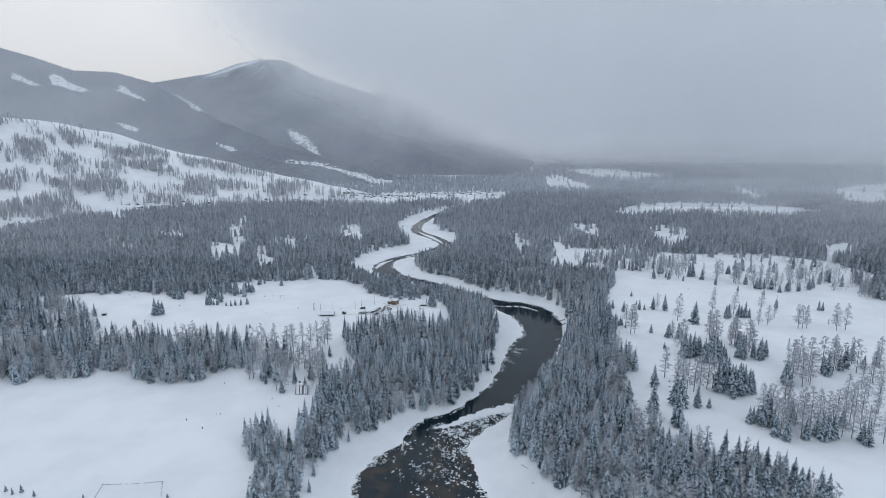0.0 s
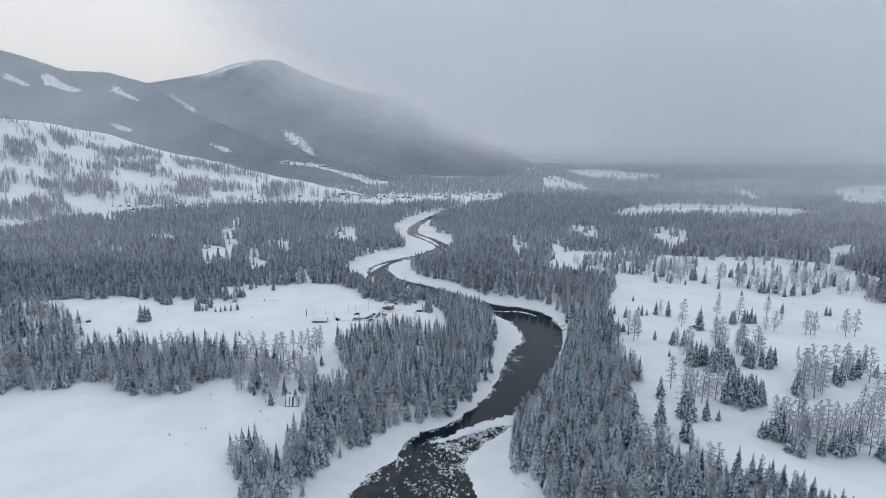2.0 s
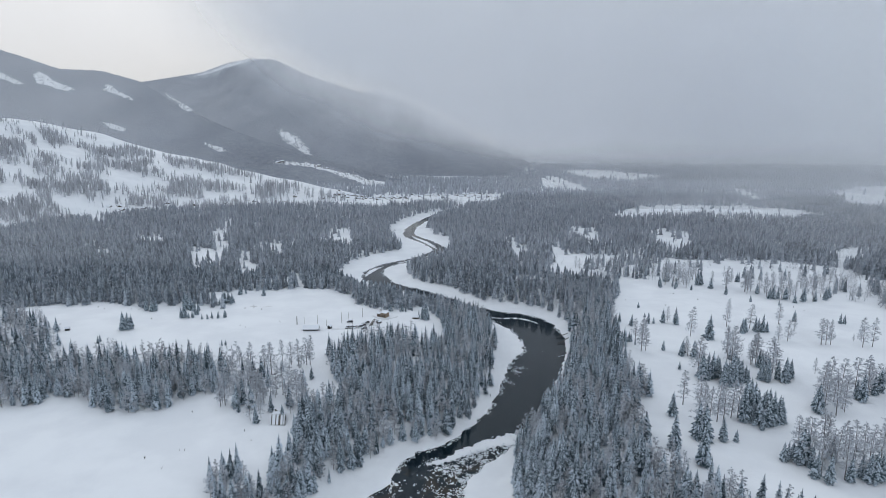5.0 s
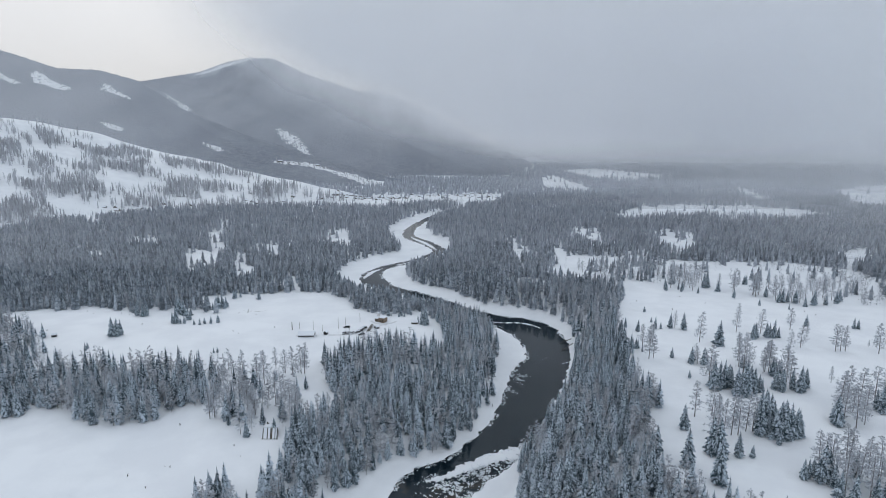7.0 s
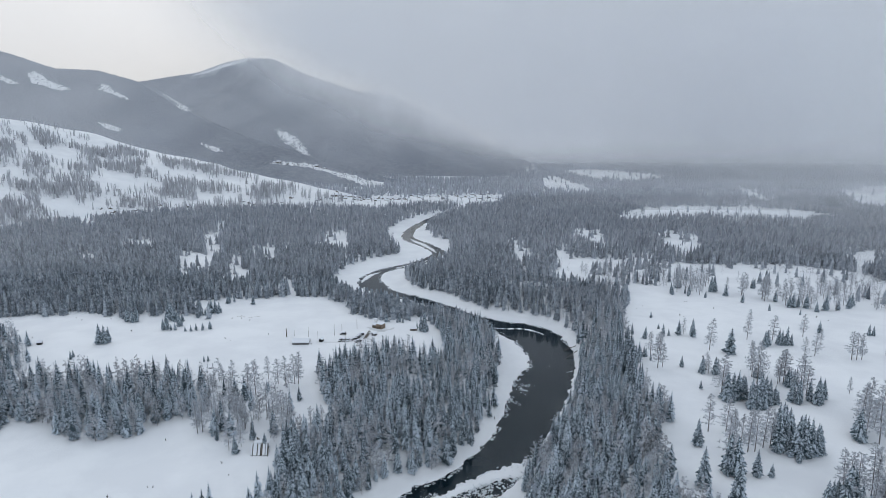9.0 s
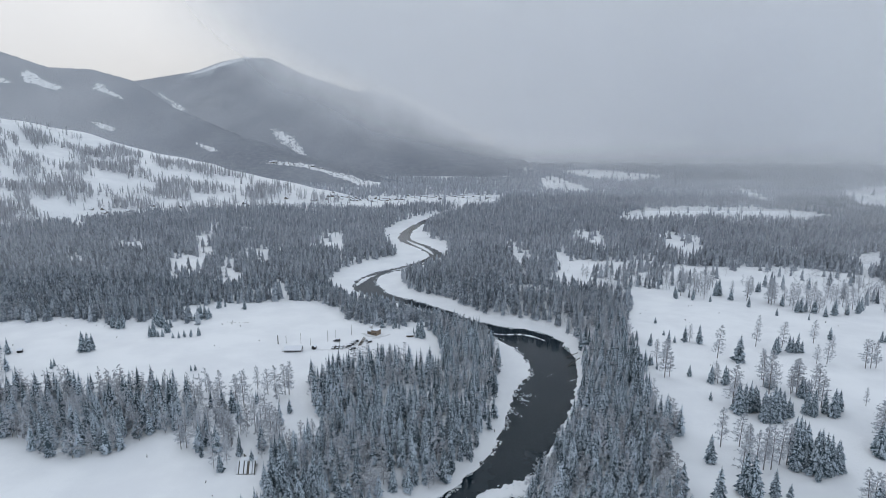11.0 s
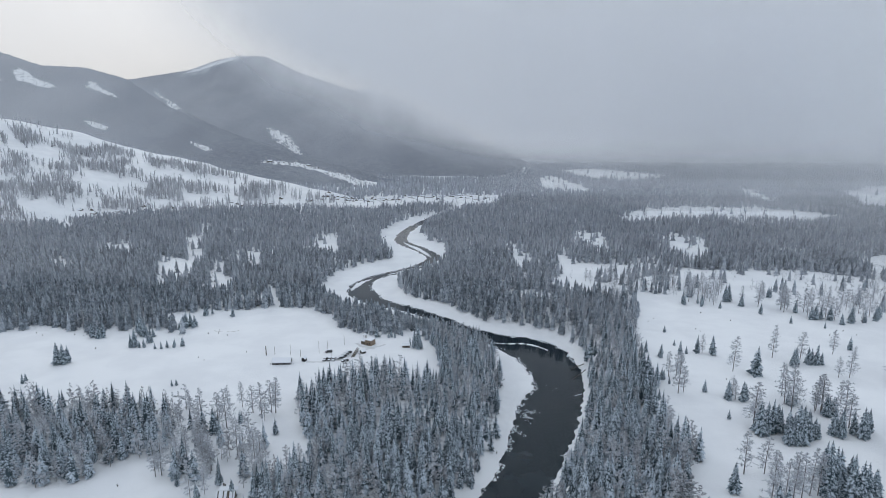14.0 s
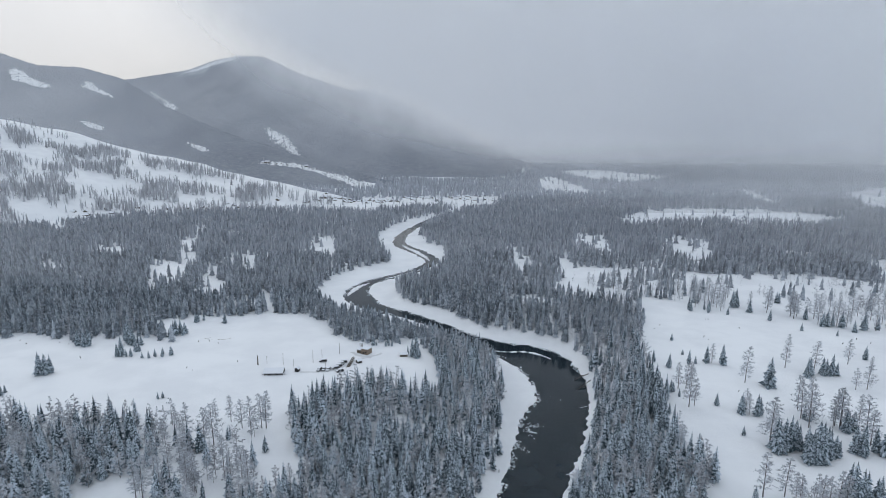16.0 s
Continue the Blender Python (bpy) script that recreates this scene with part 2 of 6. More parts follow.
def river_at(x, y):
    """For each place: distance to the water's edge (negative: in the water), breadth of the snow flat there, and side (-1: left)."""
    sd, flat, side = np.full(x.shape, 1e4), np.full(x.shape, 10.0), np.where(x > 0.1 * y + 20, 1.0, -1.0)
    near = np.flatnonzero((x > -260) & (x < 330) & (y > -60) & (y < 1260))
    for k in range(0, len(near), 8000):
        i = near[k : k + 8000]
        d2 = (x[i, None] - LINE[None, :, 0]) ** 2 + (y[i, None] - LINE[None, :, 1]) ** 2
        e = np.sqrt(d2) - LINE[None, :, 2]
        j = e.argmin(1)
        off = np.stack([x[i] - LINE[j, 0], y[i] - LINE[j, 1]], 1)
        s = np.where(AHEAD[j, 0] * off[:, 1] - AHEAD[j, 1] * off[:, 0] > 0, -1.0, 1.0)
        low = e[np.arange(len(i)), j]
        w = np.exp((low[:, None] - e) / 1.5)
        breadth = (w @ LINE[:, 3:5]) / w.sum(1)[:, None]
        sd[i], side[i], flat[i] = low, s, np.where(s < 0, breadth[:, 0], breadth[:, 1])
    ragged = 1.3 * waves(x, y, 5.0, 1.0) + 0.9 * waves(x, y, 1.9, 2.0) + 0.5 * waves(x, y, 0.9, 3.0)
    return sd + np.where(np.abs(sd) < 40, ragged, 0), flat, side


def step_up(a, b, v):
    u = np.clip((v - a) / (b - a), 0, 1)
    return u * u * (3 - 2 * u)


def ground(x, y):
    x, y = np.atleast_1d(np.asarray(x, float)), np.atleast_1d(np.asarray(y, float))
    sd, flat, side = river_at(x, y)
    right = np.interp(y, [430, 560, 700, 1000], [16.0, 9.0, 5.0, 3.0])
    left = np.interp(y, [300, 430, 510, 600, 900], [9.0, 11.0, 7.0, 5.0, 3.0])
    terrace = np.where(side > 0, right, left) + 0.7 * waves(x, y, 38, 4.0) + 0.25 * waves(x, y, 11, 5.0)
    up = step_up(flat * 0.6, flat + 16, sd)
    z = 0.35 + 0.12 * waves(x, y, 7, 6.0) + (terrace - 0.35) * up
    return np.where(sd < 1.6, np.minimum(z, -1.6 + 2.0 * step_up(-1.6, 1.4, sd)), z)


# ------------------------------------------------------------ meshes
def mesh_from(name, verts, faces, mats, index=None, smooth=False, tone=None, load=None):
    """One mesh from arrays: faces all of one size."""
    verts, faces = np.asarray(verts, np.float32), np.asarray(faces, np.int32)
    me = bpy.data.meshes.new(name)
    n, k = faces.shape
    me.vertices.add(len(verts))
    me.vertices.foreach_set("co", verts.ravel())
    me.loops.add(n * k)
    me.loops.foreach_set("vertex_index", faces.ravel())
    me.polygons.add(n)
    me.polygons.foreach_set("loop_start", np.arange(0, n * k, k, dtype=np.int32))
    me.polygons.foreach_set("loop_total", np.full(n, k, np.int32))
    for m in mats:
        me.materials.append(m)
    if index is not None:
        me.polygons.foreach_set("material_index", np.asarray(index, np.int32))
    me.polygons.foreach_set("use_smooth", np.full(n, smooth))
    if tone is not None:
        a = me.attributes.new("tone", "FLOAT", "POINT")
        a.data.foreach_set("value", np.asarray(tone, np.float32))
    if load is not None:
        a = me.attributes.new("load", "FLOAT", "POINT")
        a.data.foreach_set("value", np.asarray(load, np.float32))
    me.update(calc_edges=True)
    me.validate()
    return me


def grid_faces(nx, ny):
    i = np.arange(nx - 1)[None, :] + nx * np.arange(ny - 1)[:, None]
    i = i.ravel()
    return np.stack([i, i + 1, i + nx + 1, i + nx], 1)


def part(name, bm, mat, parent, label=""):
    me = bpy.data.meshes.new(name)
    bmesh.ops.recalc_face_normals(bm, faces=bm.faces[:])
    bm.to_mesh(me)
    bm.free()
    me.materials.append(mat)
    ob = new(name, me)
    ob.parent = parent
    if label:
        ob["label"] = label
    return ob


def box(bm, x0, x1, y0, y1, z0, z1, turn=0.0):
    m = Matrix.Translation(((x0 + x1) / 2, (y0 + y1) / 2, (z0 + z1) / 2)) @ Matrix.Rotation(turn, 4, "Z") @ Matrix.Diagonal((x1 - x0, y1 - y0, z1 - z0, 1))
    return bmesh.ops.create_cube(bm, size=1, matrix=m)["verts"]


def rod(bm, a, b, r0, r1, sides=6):
    a, b = Vector(a), Vector(b)
    turn = (b - a).to_track_quat("Z", "Y").to_matrix().to_4x4()
    bmesh.ops.create_cone(bm, cap_ends=True, segments=sides, radius1=r0, radius2=r1, depth=(b - a).length, matrix=Matrix.Translation((a + b) / 2) @ turn)


# ------------------------------------------------------------ ground and river
def spread(a, b, first, growth):
    out, s = [a], first
    while abs(out[-1] - a) < abs(b - a):
        out.append(out[-1] + math.copysign(s, b - a))
        s *= growth
    return out


xs = np.array(spread(-90, -5200, 3.0, 1.05)[::-1] + list(np.arange(-88.6, 129, 1.4)) + spread(130, 5200, 3.0, 1.05))
ys = np.array(spread(150, -3000, 6.0, 1.12)[::-1] + list(np.arange(151.9, 560, 1.9)) + spread(561, 1150, 3.6, 1.015) + spread(1165, 5200, 14.0, 1.08))
GX, GY = np.meshgrid(xs, ys)
verts = np.stack([GX.ravel(), GY.ravel(), ground(GX.ravel(), GY.ravel())], 1)
tagged(new("ground", mesh_from("ground", verts, grid_faces(len(xs), len(ys)), [SNOW], smooth=True)), "valley floor under deep unbroken fresh snow", "ground", kind="structure")


def build_water():
    side = np.stack([-AHEAD[:, 1], AHEAD[:, 0]], 1)
    cols = np.linspace(-1, 1, 7)
    v = np.concatenate([np.column_stack([LINE[:, :2] + side * ((LINE[:, 2] + 5.0) * c)[:, None], np.full(len(LINE), -0.25)]) for c in cols])
    n = len(LINE)
    f = np.concatenate([np.stack([np.arange(n - 1) + n * k, np.arange(n - 1) + n * (k + 1), np.arange(1, n) + n * (k + 1), np.arange(1, n) + n * k], 1) for k in range(6)])
    v[:, 2] += np.repeat(np.arange(7), n) * 0.004
    tagged(new("river", mesh_from("river", v, f, [WATER], smooth=False)), "dark open river winding between snowy ice shelves", "river", kind="structure")


build_water()


# ------------------------------------------------------------ hills and mountains
def slope_sheet(name, label, mat, bearings, rise, ridge, foot, rough, s0, s1, power, tops):
    """A wooded slope seen across the valley: its crest by bearing (x over y), from a foot line up to the crest and down behind."""
    ss = np.linspace(s0, s1, 240)
    uu = np.concatenate([np.linspace(0, 1, 80), np.linspace(1.03, 1.35, 10)])
    S, U = np.meshgrid(ss, uu)
    R, F = np.interp(S, *ridge), np.interp(S, *foot)
    Y = F + (R - F) * U
    X = S * Y
    top = 150 + np.interp(S, bearings, rise) * R
    up = np.where(U <= 1, U**power, np.maximum(0, 1 - (U - 1) * 2.2))
    n = np.zeros_like(X)
    for size, amp, seed in ((420, 1.0, 1.0), (170, 0.45, 2.0), (70, 0.2, 3.0), (28, 0.09, 5.0)):
        n += amp * waves(X + 0.35 * Y, Y * 0.45, size, seed)
    edge = np.clip(np.minimum(U * 4, (1.02 - U) * 6), 0.0, 1)
    Z = (top + 6) * up - 6 + rough * n * edge + tops * waves(X, Y, 9, 7.0) * np.clip(U * 4, 0, 1)
    v = np.stack([X.ravel(), Y.ravel(), Z.ravel()], 1)
    return tagged(new(name, mesh_from(name, v, grid_faces(len(ss), len(uu)), [mat], smooth=True)), label, "mountain", kind="structure"), (S, U, X, Y, Z)


NEAR_FOOT = ([-1.6, -0.8, -0.4, -0.1], [1300, 1500, 1560, 1480])  # distance of the foot by bearing
PEAK_FOOT = ([-0.9, -0.3, 0.0, 0.25], [2200, 1950, 1720, 1820])
near_mountain, NEAR_M = slope_sheet("near_mountain", "long dark mountain ridge clothed in hazy frosted forest", MOUNTAIN,
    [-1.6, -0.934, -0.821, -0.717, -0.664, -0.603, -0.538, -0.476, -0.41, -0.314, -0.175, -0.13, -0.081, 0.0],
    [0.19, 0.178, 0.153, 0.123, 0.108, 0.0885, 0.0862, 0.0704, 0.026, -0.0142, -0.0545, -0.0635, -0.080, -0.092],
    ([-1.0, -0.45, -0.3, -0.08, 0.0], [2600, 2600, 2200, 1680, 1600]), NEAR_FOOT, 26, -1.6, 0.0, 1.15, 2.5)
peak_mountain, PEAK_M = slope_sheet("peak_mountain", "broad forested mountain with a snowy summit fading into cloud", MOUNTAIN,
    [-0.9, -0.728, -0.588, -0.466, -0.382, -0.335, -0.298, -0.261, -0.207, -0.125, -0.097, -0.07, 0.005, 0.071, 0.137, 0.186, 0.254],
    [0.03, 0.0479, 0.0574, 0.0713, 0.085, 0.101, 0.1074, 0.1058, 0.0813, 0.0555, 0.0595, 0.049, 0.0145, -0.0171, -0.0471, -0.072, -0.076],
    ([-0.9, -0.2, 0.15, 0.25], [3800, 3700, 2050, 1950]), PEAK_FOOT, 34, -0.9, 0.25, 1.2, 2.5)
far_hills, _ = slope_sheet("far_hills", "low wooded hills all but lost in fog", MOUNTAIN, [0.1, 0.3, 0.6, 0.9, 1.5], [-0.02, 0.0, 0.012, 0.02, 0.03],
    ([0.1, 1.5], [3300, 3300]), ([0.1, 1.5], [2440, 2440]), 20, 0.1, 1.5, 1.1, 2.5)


def hill_height(x, y):
    crest = np.interp(x, [-2600, -1500, -1099, -999, -879, -741, -569, -393, -234, -102], [260, 210, 172, 162, 126, 84, 55, 31, 17, -4])
    far = np.interp(x, [-2600, -1099, -999, -879, -741, -569, -393, -234, -102], [1400, 1500, 1560, 1600, 1620, 1560, 1450, 1330, 1260])
    foot = np.interp(x, [-2600, -1100, -625, -610, -580, -465, -323, -102], [500, 640, 800, 900, 1010, 1130, 1175, 1240])
    u = (y - foot) / np.maximum(far - foot, 20)
    up = np.where(u < 0, 0, np.where(u < 1, np.sin(np.clip(u, 0, 1) * np.pi / 2) ** 1.25, np.maximum(0, 1 - (u - 1) * 1.4)))
    sunk = np.where((u >= 1) & (up <= 0.02), -9.0, 0.0)
    return 2.0 + sunk + crest * up * (1 + 0.05 * waves(x, y, 90, 1.0)) + 3.0 * waves(x, y, 60, 2.0) * np.clip(up * 3, 0, 1) - 6 * (u < 0) + np.where(u < 0, u * 30, 0)


hx, hy = np.linspace(-2600, -60, 200), np.linspace(480, 2300, 150)
HX, HY = np.meshgrid(hx, hy)
tagged(new("snow_hill", mesh_from("snow_hill", np.stack([HX.ravel(), HY.ravel(), hill_height(HX.ravel(), HY.ravel())], 1), grid_faces(200, 150), [SNOW], smooth=True)),
       "open white hillside with scattered bare trees", "hill", kind="structure")


# ------------------------------------------------------------ trees
def spruce_template(rng, whorls, spokes, roofed, radius=0.16, taper=0.85):
    """Crown of a spruce one metre high: whorls of many short drooping boughs. The fourth number is the snow lying there, most on the ridge of each bough."""
    v, f = [], []
    lean = rng.uniform(0, 6.28)
    for k in range(whorls):
        u = k / (whorls - 1)
        z = 0.06 + 0.88 * u**0.93
        reach = radius * (1.0 - u) ** taper * min(1.0, 0.72 + 2.2 * u) + 0.012
        turn = rng.uniform(0, 6.28)
        n = max(5, round(spokes * (1 - 0.5 * u)))
        laden = rng.uniform(-0.15, 0.15)
        for j in range(n):
            a = turn + 6.283 * (j + rng.uniform(-0.3, 0.3)) / n
            r = reach * rng.choice((0.6, 0.78, 0.92, 1.0, 1.18)) * rng.uniform(0.9, 1.1) * (1 + 0.12 * math.cos(a - lean))
            w = min(r * 0.42, 0.016 + 0.17 * r) * rng.uniform(0.8, 1.25)
            dx, dy = math.cos(a), math.sin(a)
            lift = z + rng.uniform(-0.02, 0.02)
            p = laden + rng.uniform(-0.35, 0.35)
            tip = (dx * r, dy * r, lift - r * rng.uniform(0.34, 0.58), 0.6 + p)
            b = len(v)
            v += [(0, 0, lift + 0.03, 0.1), (dx * r * 0.62 - dy * w, dy * r * 0.62 + dx * w, lift - r * 0.40, 0.15 + 0.5 * p), (dx * r * 0.58, dy * r * 0.58, lift - r * 0.08, 0.95 + p),
                  (dx * r * 0.62 + dy * w, dy * r * 0.62 - dx * w, lift - r * 0.40, 0.15 + 0.5 * p), tip]
            f += [(b, b + 1, b + 2), (b, b + 2, b + 3), (b + 1, b + 4, b + 2), (b + 2, b + 4, b + 3)] if roofed else [(b + 1, b + 4, b + 2), (b + 2, b + 4, b + 3)]
    # the inner mass round the stem, kept dark to paint shade into the bough gaps
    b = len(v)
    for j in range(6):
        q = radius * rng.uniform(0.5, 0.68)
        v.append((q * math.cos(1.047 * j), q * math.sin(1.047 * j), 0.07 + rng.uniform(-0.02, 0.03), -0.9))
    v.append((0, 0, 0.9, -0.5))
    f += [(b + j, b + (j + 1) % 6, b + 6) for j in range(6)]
    b = len(v)
    v += [(0.008, 0, 0.90, 0.6), (-0.005, 0.007, 0.90, 0.6), (-0.005, -0.007, 0.90, 0.6), (0, 0, 0.99, 0.9)]
    f += [(b, b + 1, b + 3), (b + 1, b + 2, b + 3), (b + 2, b, b + 3)]
    return np.array(v), np.array(f)


def trunk_template(top=0.9, r=0.012, sides=5, bend=0.0):
    v, f = [], []
    levels = ((-0.06, 1.3), (0.3, 0.9), (0.65, 0.55), (top, 0.12))
    for z, s in levels:
        for j in range(sides):
            a = 6.283 * j / sides
            v.append((r * s * math.cos(a) + bend * max(z, 0) ** 2, r * s * math.sin(a), z))
    for k in range(len(levels) - 1):
        for j in range(sides):
            a, b = k * sides + j, k * sides + (j + 1) % sides
            f += [(a, b, b + sides), (a, b + sides, a + sides)]
    return np.array(v), np.array(f)


def larch_template(rng, boughs, twigs, bend=0.0, low=0.25, width=1.0, thick=1.0):
    """The bare crown of a larch one metre high: thin boughs spreading from the stem, each feathered with fine frosted twigs."""
    v, f = [], []
    for k in range(boughs):
        u = (k + rng.uniform(0, 1)) / boughs
        z = low + (0.96 - low) * u
        a = rng.uniform(0, 6.283)
        r = width * (0.17 * (1 - u) ** 0.7 * min(1.0, 0.55 + 2.5 * u) + 0.022) * rng.choice((0.45, 0.7, 0.9, 1.0, 1.15)) * rng.uniform(0.85, 1.12)
        d = Vector((math.cos(a), math.sin(a), rng.uniform(-0.15, 0.45)))
        root = Vector((bend * z * z, 0, z))
        tip = root + d * r
        side = Vector((-d.y, d.x, 0)) * 0.003 * thick
        b = len(v)
        v += [tuple(root - side), tuple(root + side), tuple(tip)]
        f.append((b, b + 1, b + 2))
        for _ in range(twigs):
            p = root.lerp(tip, rng.uniform(0.2, 1.05) ** 0.7)
            e = (d * 0.5 + Vector((rng.gauss(0, 0.8), rng.gauss(0, 0.8), rng.gauss(0.0, 0.6)))).normalized()
            q = p + e * (0.02 + r * rng.uniform(0.12, 0.34))
            c = e.cross(Vector((rng.gauss(0, 1), rng.gauss(0, 1), rng.gauss(0, 1)))).normalized() * rng.uniform(0.004, 0.009) * thick
            b = len(v)
            v += [tuple(p - c), tuple(p + c), tuple(q)]
            f.append((b, b + 1, b + 2))
    return np.array(v), np.array(f)


def tier_template(rng, tiers, spokes, radius):
    """A spruce farther off: overlapping tiers with a jagged, drooping rim."""
    v, f = [], []
    for k in range(tiers):
        u = k / tiers
        z0, z1 = 0.06 + 0.86 * u, min(1.0, 0.06 + 0.86 * (k + 1) / tiers + 0.10)
        r, b, t0 = radius * (1 - u) ** 0.7 + 0.012, len(v), rng.uniform(0, 6)
        for j in range(spokes):
            a = t0 + 6.283 * (j + rng.uniform(-0.2, 0.2)) / spokes
            q = r * (rng.uniform(0.95, 1.3) if j % 2 else rng.uniform(0.45, 0.75))
            v.append((q * math.cos(a), q * math.sin(a), z0 - 0.25 * q + rng.uniform(-0.02, 0.02)))
        v.append((0, 0, z1))
        f += [(b + j, b + (j + 1) % spokes, b + spokes) for j in range(spokes)]
    return np.array(v), np.array(f)


def column_template(rng, sprays, radius, spray=0.05):
    """A bare larch far off: a tall, loose column of fine sprays."""
    v = [(0, 0, 0.08)] + [(0.32 * radius * math.cos(2.1 * j), 0.32 * radius * math.sin(2.1 * j), 0.45 + 0.05 * j) for j in range(3)] + [(0, 0, 0.97)]
    f = [(0, 2, 1), (0, 3, 2), (0, 1, 3), (1, 2, 4), (2, 3, 4), (3, 1, 4)]
    for k in range(sprays):
        z = 0.1 + 0.9 * (k + rng.random()) / sprays
        a, r = rng.uniform(0, 6.283), radius * (0.35 + 0.65 * math.sin(min(1.0, z * 1.05) * 3.0) ** 0.5 if z < 0.98 else 0.3) * rng.uniform(0.15, 0.9)
        c = Vector((r * math.cos(a), r * math.sin(a), z))
        b = len(v)
        for _ in range(3):
            v.append(tuple(c + Vector((rng.gauss(0, 0.5), rng.gauss(0, 0.5), rng.gauss(0, 1))) * spray))
        f.append((b, b + 1, b + 2))
    return np.array(v), np.array(f)


def cone_template(rng, tiers):
    """A far spruce: a few ragged tiers."""
    v, f = [], []
    for k in range(tiers):
        z0, z1 = 0.05 + 0.8 * k / tiers, min(1.0, 0.05 + 0.8 * (k + 1) / tiers + 0.22)
        r = 0.15 * (1 - 0.75 * k / tiers)
        b, t0 = len(v), rng.uniform(0, 6)
        for j in range(4):
            a = t0 + 1.5708 * j
            v.append((r * rng.uniform(0.7, 1.2) * math.cos(a), r * rng.uniform(0.7, 1.2) * math.sin(a), z0 + rng.uniform(-0.04, 0.04)))
        v.append((0, 0, z1 if k < tiers - 1 else 1.0))
        f += [(b, b + 1, b + 4), (b + 1, b + 2, b + 4), (b + 2, b + 3, b + 4), (b + 3, b, b + 4)]
    return np.array(v), np.array(f)


def plant(name, label, category, templates, mats, spots, rng, wide=1.0):
    """One object of many trees. templates: pairs of (verts, faces, material number) lists; spots: x, y, z, height."""
    V, F, M, T, L, base = [], [], [], [], [], 0
    pick = rng.integers(0, len(templates), len(spots))
    for k, pieces in enumerate(templates):
        s = spots[pick == k]
        if not len(s):
            continue
        turn, fat, tone = rng.uniform(0, 6.283, len(s)), rng.uniform(0.8, 1.25, len(s)) * wide, rng.uniform(0, 1, len(s))
        c, n = np.cos(turn), np.sin(turn)
        for tv, tf, mi in pieces:
            hx_ = s[:, 3] * fat
            X = s[:, None, 0] + hx_[:, None] * (c[:, None] * tv[None, :, 0] - n[:, None] * tv[None, :, 1])
            Y = s[:, None, 1] + hx_[:, None] * (n[:, None] * tv[None, :, 0] + c[:, None] * tv[None, :, 1])
            Z = s[:, None, 2] + s[:, None, 3] * tv[None, :, 2]
            V.append(np.stack([X, Y, Z], 2).reshape(-1, 3))
            F.append((tf[None] + base + len(tv) * np.arange(len(s))[:, None, None]).reshape(-1, 3))
            M.append(np.full(len(tf) * len(s), mi))
            T.append(np.repeat(tone, len(tv)))
            L.append(np.tile(tv[:, 3] if tv.shape[1] > 3 else np.full(len(tv), 0.5), len(s)))
            base += len(tv) * len(s)
    me = mesh_from(name, np.vstack(V), np.vstack(F), mats, np.concatenate(M), tone=np.concatenate(T), load=np.concatenate(L))
    return tagged(new(name, me), label, category, kind="stuff")


def inside(x, y, poly):
    p = np.array(poly, float)
    r = np.zeros(x.shape, bool)
    for (x0, y0), (x1, y1) in zip(p, np.roll(p, -1, 0)):
        if y0 == y1:
            continue
        r ^= ((y0 > y) != (y1 > y)) & (x < (x1 - x0) * (y - y0) / (y1 - y0) + x0)
    return r


FIELD = [(-346, 312), (-250, 312), (-229, 310), (-202, 317), (-191, 325), (-178, 316), (-165, 307), (-155, 306), (-146, 310), (-131, 320), (-116, 332), (-103, 307), (-86, 295), (-70, 298), (-66, 273),
         (-78, 267), (-94, 250), (-86, 238), (-72, 221), (-77, 204), (-67, 169), (-237, 100), (-500, 150)]
MEADOW = [(-335, 486), (-285, 492), (-273, 508), (-228, 480), (-225, 494), (-191, 494), (-171, 486), (-207, 533), (-185, 539), (-121, 550), (-107, 554), (-84, 538),
          (-62, 500), (-44, 482), (-22, 480), (-8, 487), (2, 450), (7, 424), (4, 404), (-8, 400), (-21, 412), (-36, 408), (-58, 398), (-66, 377), (-60, 346), (-49, 333), (-59, 314),
          (-66, 318), (-71, 351), (-82, 361), (-93, 365), (-121, 369), (-148, 372), (-176, 375), (-201, 373), (-230, 364), (-243, 398), (-268, 430), (-310, 455), (-345, 446)]
RIGHT = [(170, 573), (204, 577), (269, 617), (284, 594), (318, 574), (338, 548), (332, 500), (350, 462), (392, 428), (600, 297), (500, 100), (150, 120), (142, 200), (130, 216), (119, 226), (107, 234), (97, 241),
         (90, 254), (93, 273), (94, 294), (107, 310), (110, 322), (110, 344), (111, 367), (116, 394), (123, 423), (135, 469), (158, 531)]
GLADE = [(-84, 307), (-70, 307), (-66, 290), (-64, 264), (-65, 248), (-71, 244), (-80, 254), (-92, 285)]
THIN = [(133, 703), (192, 684), (281, 640), (321, 598), (318, 498), (342, 466), (430, 565), (424, 636), (372, 680), (245, 675), (227, 704), (176, 709)]
STRIP = [(104, 585), (128, 690), (162, 722), (188, 674), (223, 653), (276, 675), (268, 612), (222, 578), (185, 574), (165, 560), (142, 570)]
SPARSE = [(-116, 332), (-103, 307), (-86, 295), (-66, 298), (-55, 330), (-65, 372), (-100, 372), (-118, 365)]
LEFT_STAND = [(-360, 430), (-306, 455), (-268, 430), (-243, 398), (-232, 355), (-262, 335), (-360, 345)]
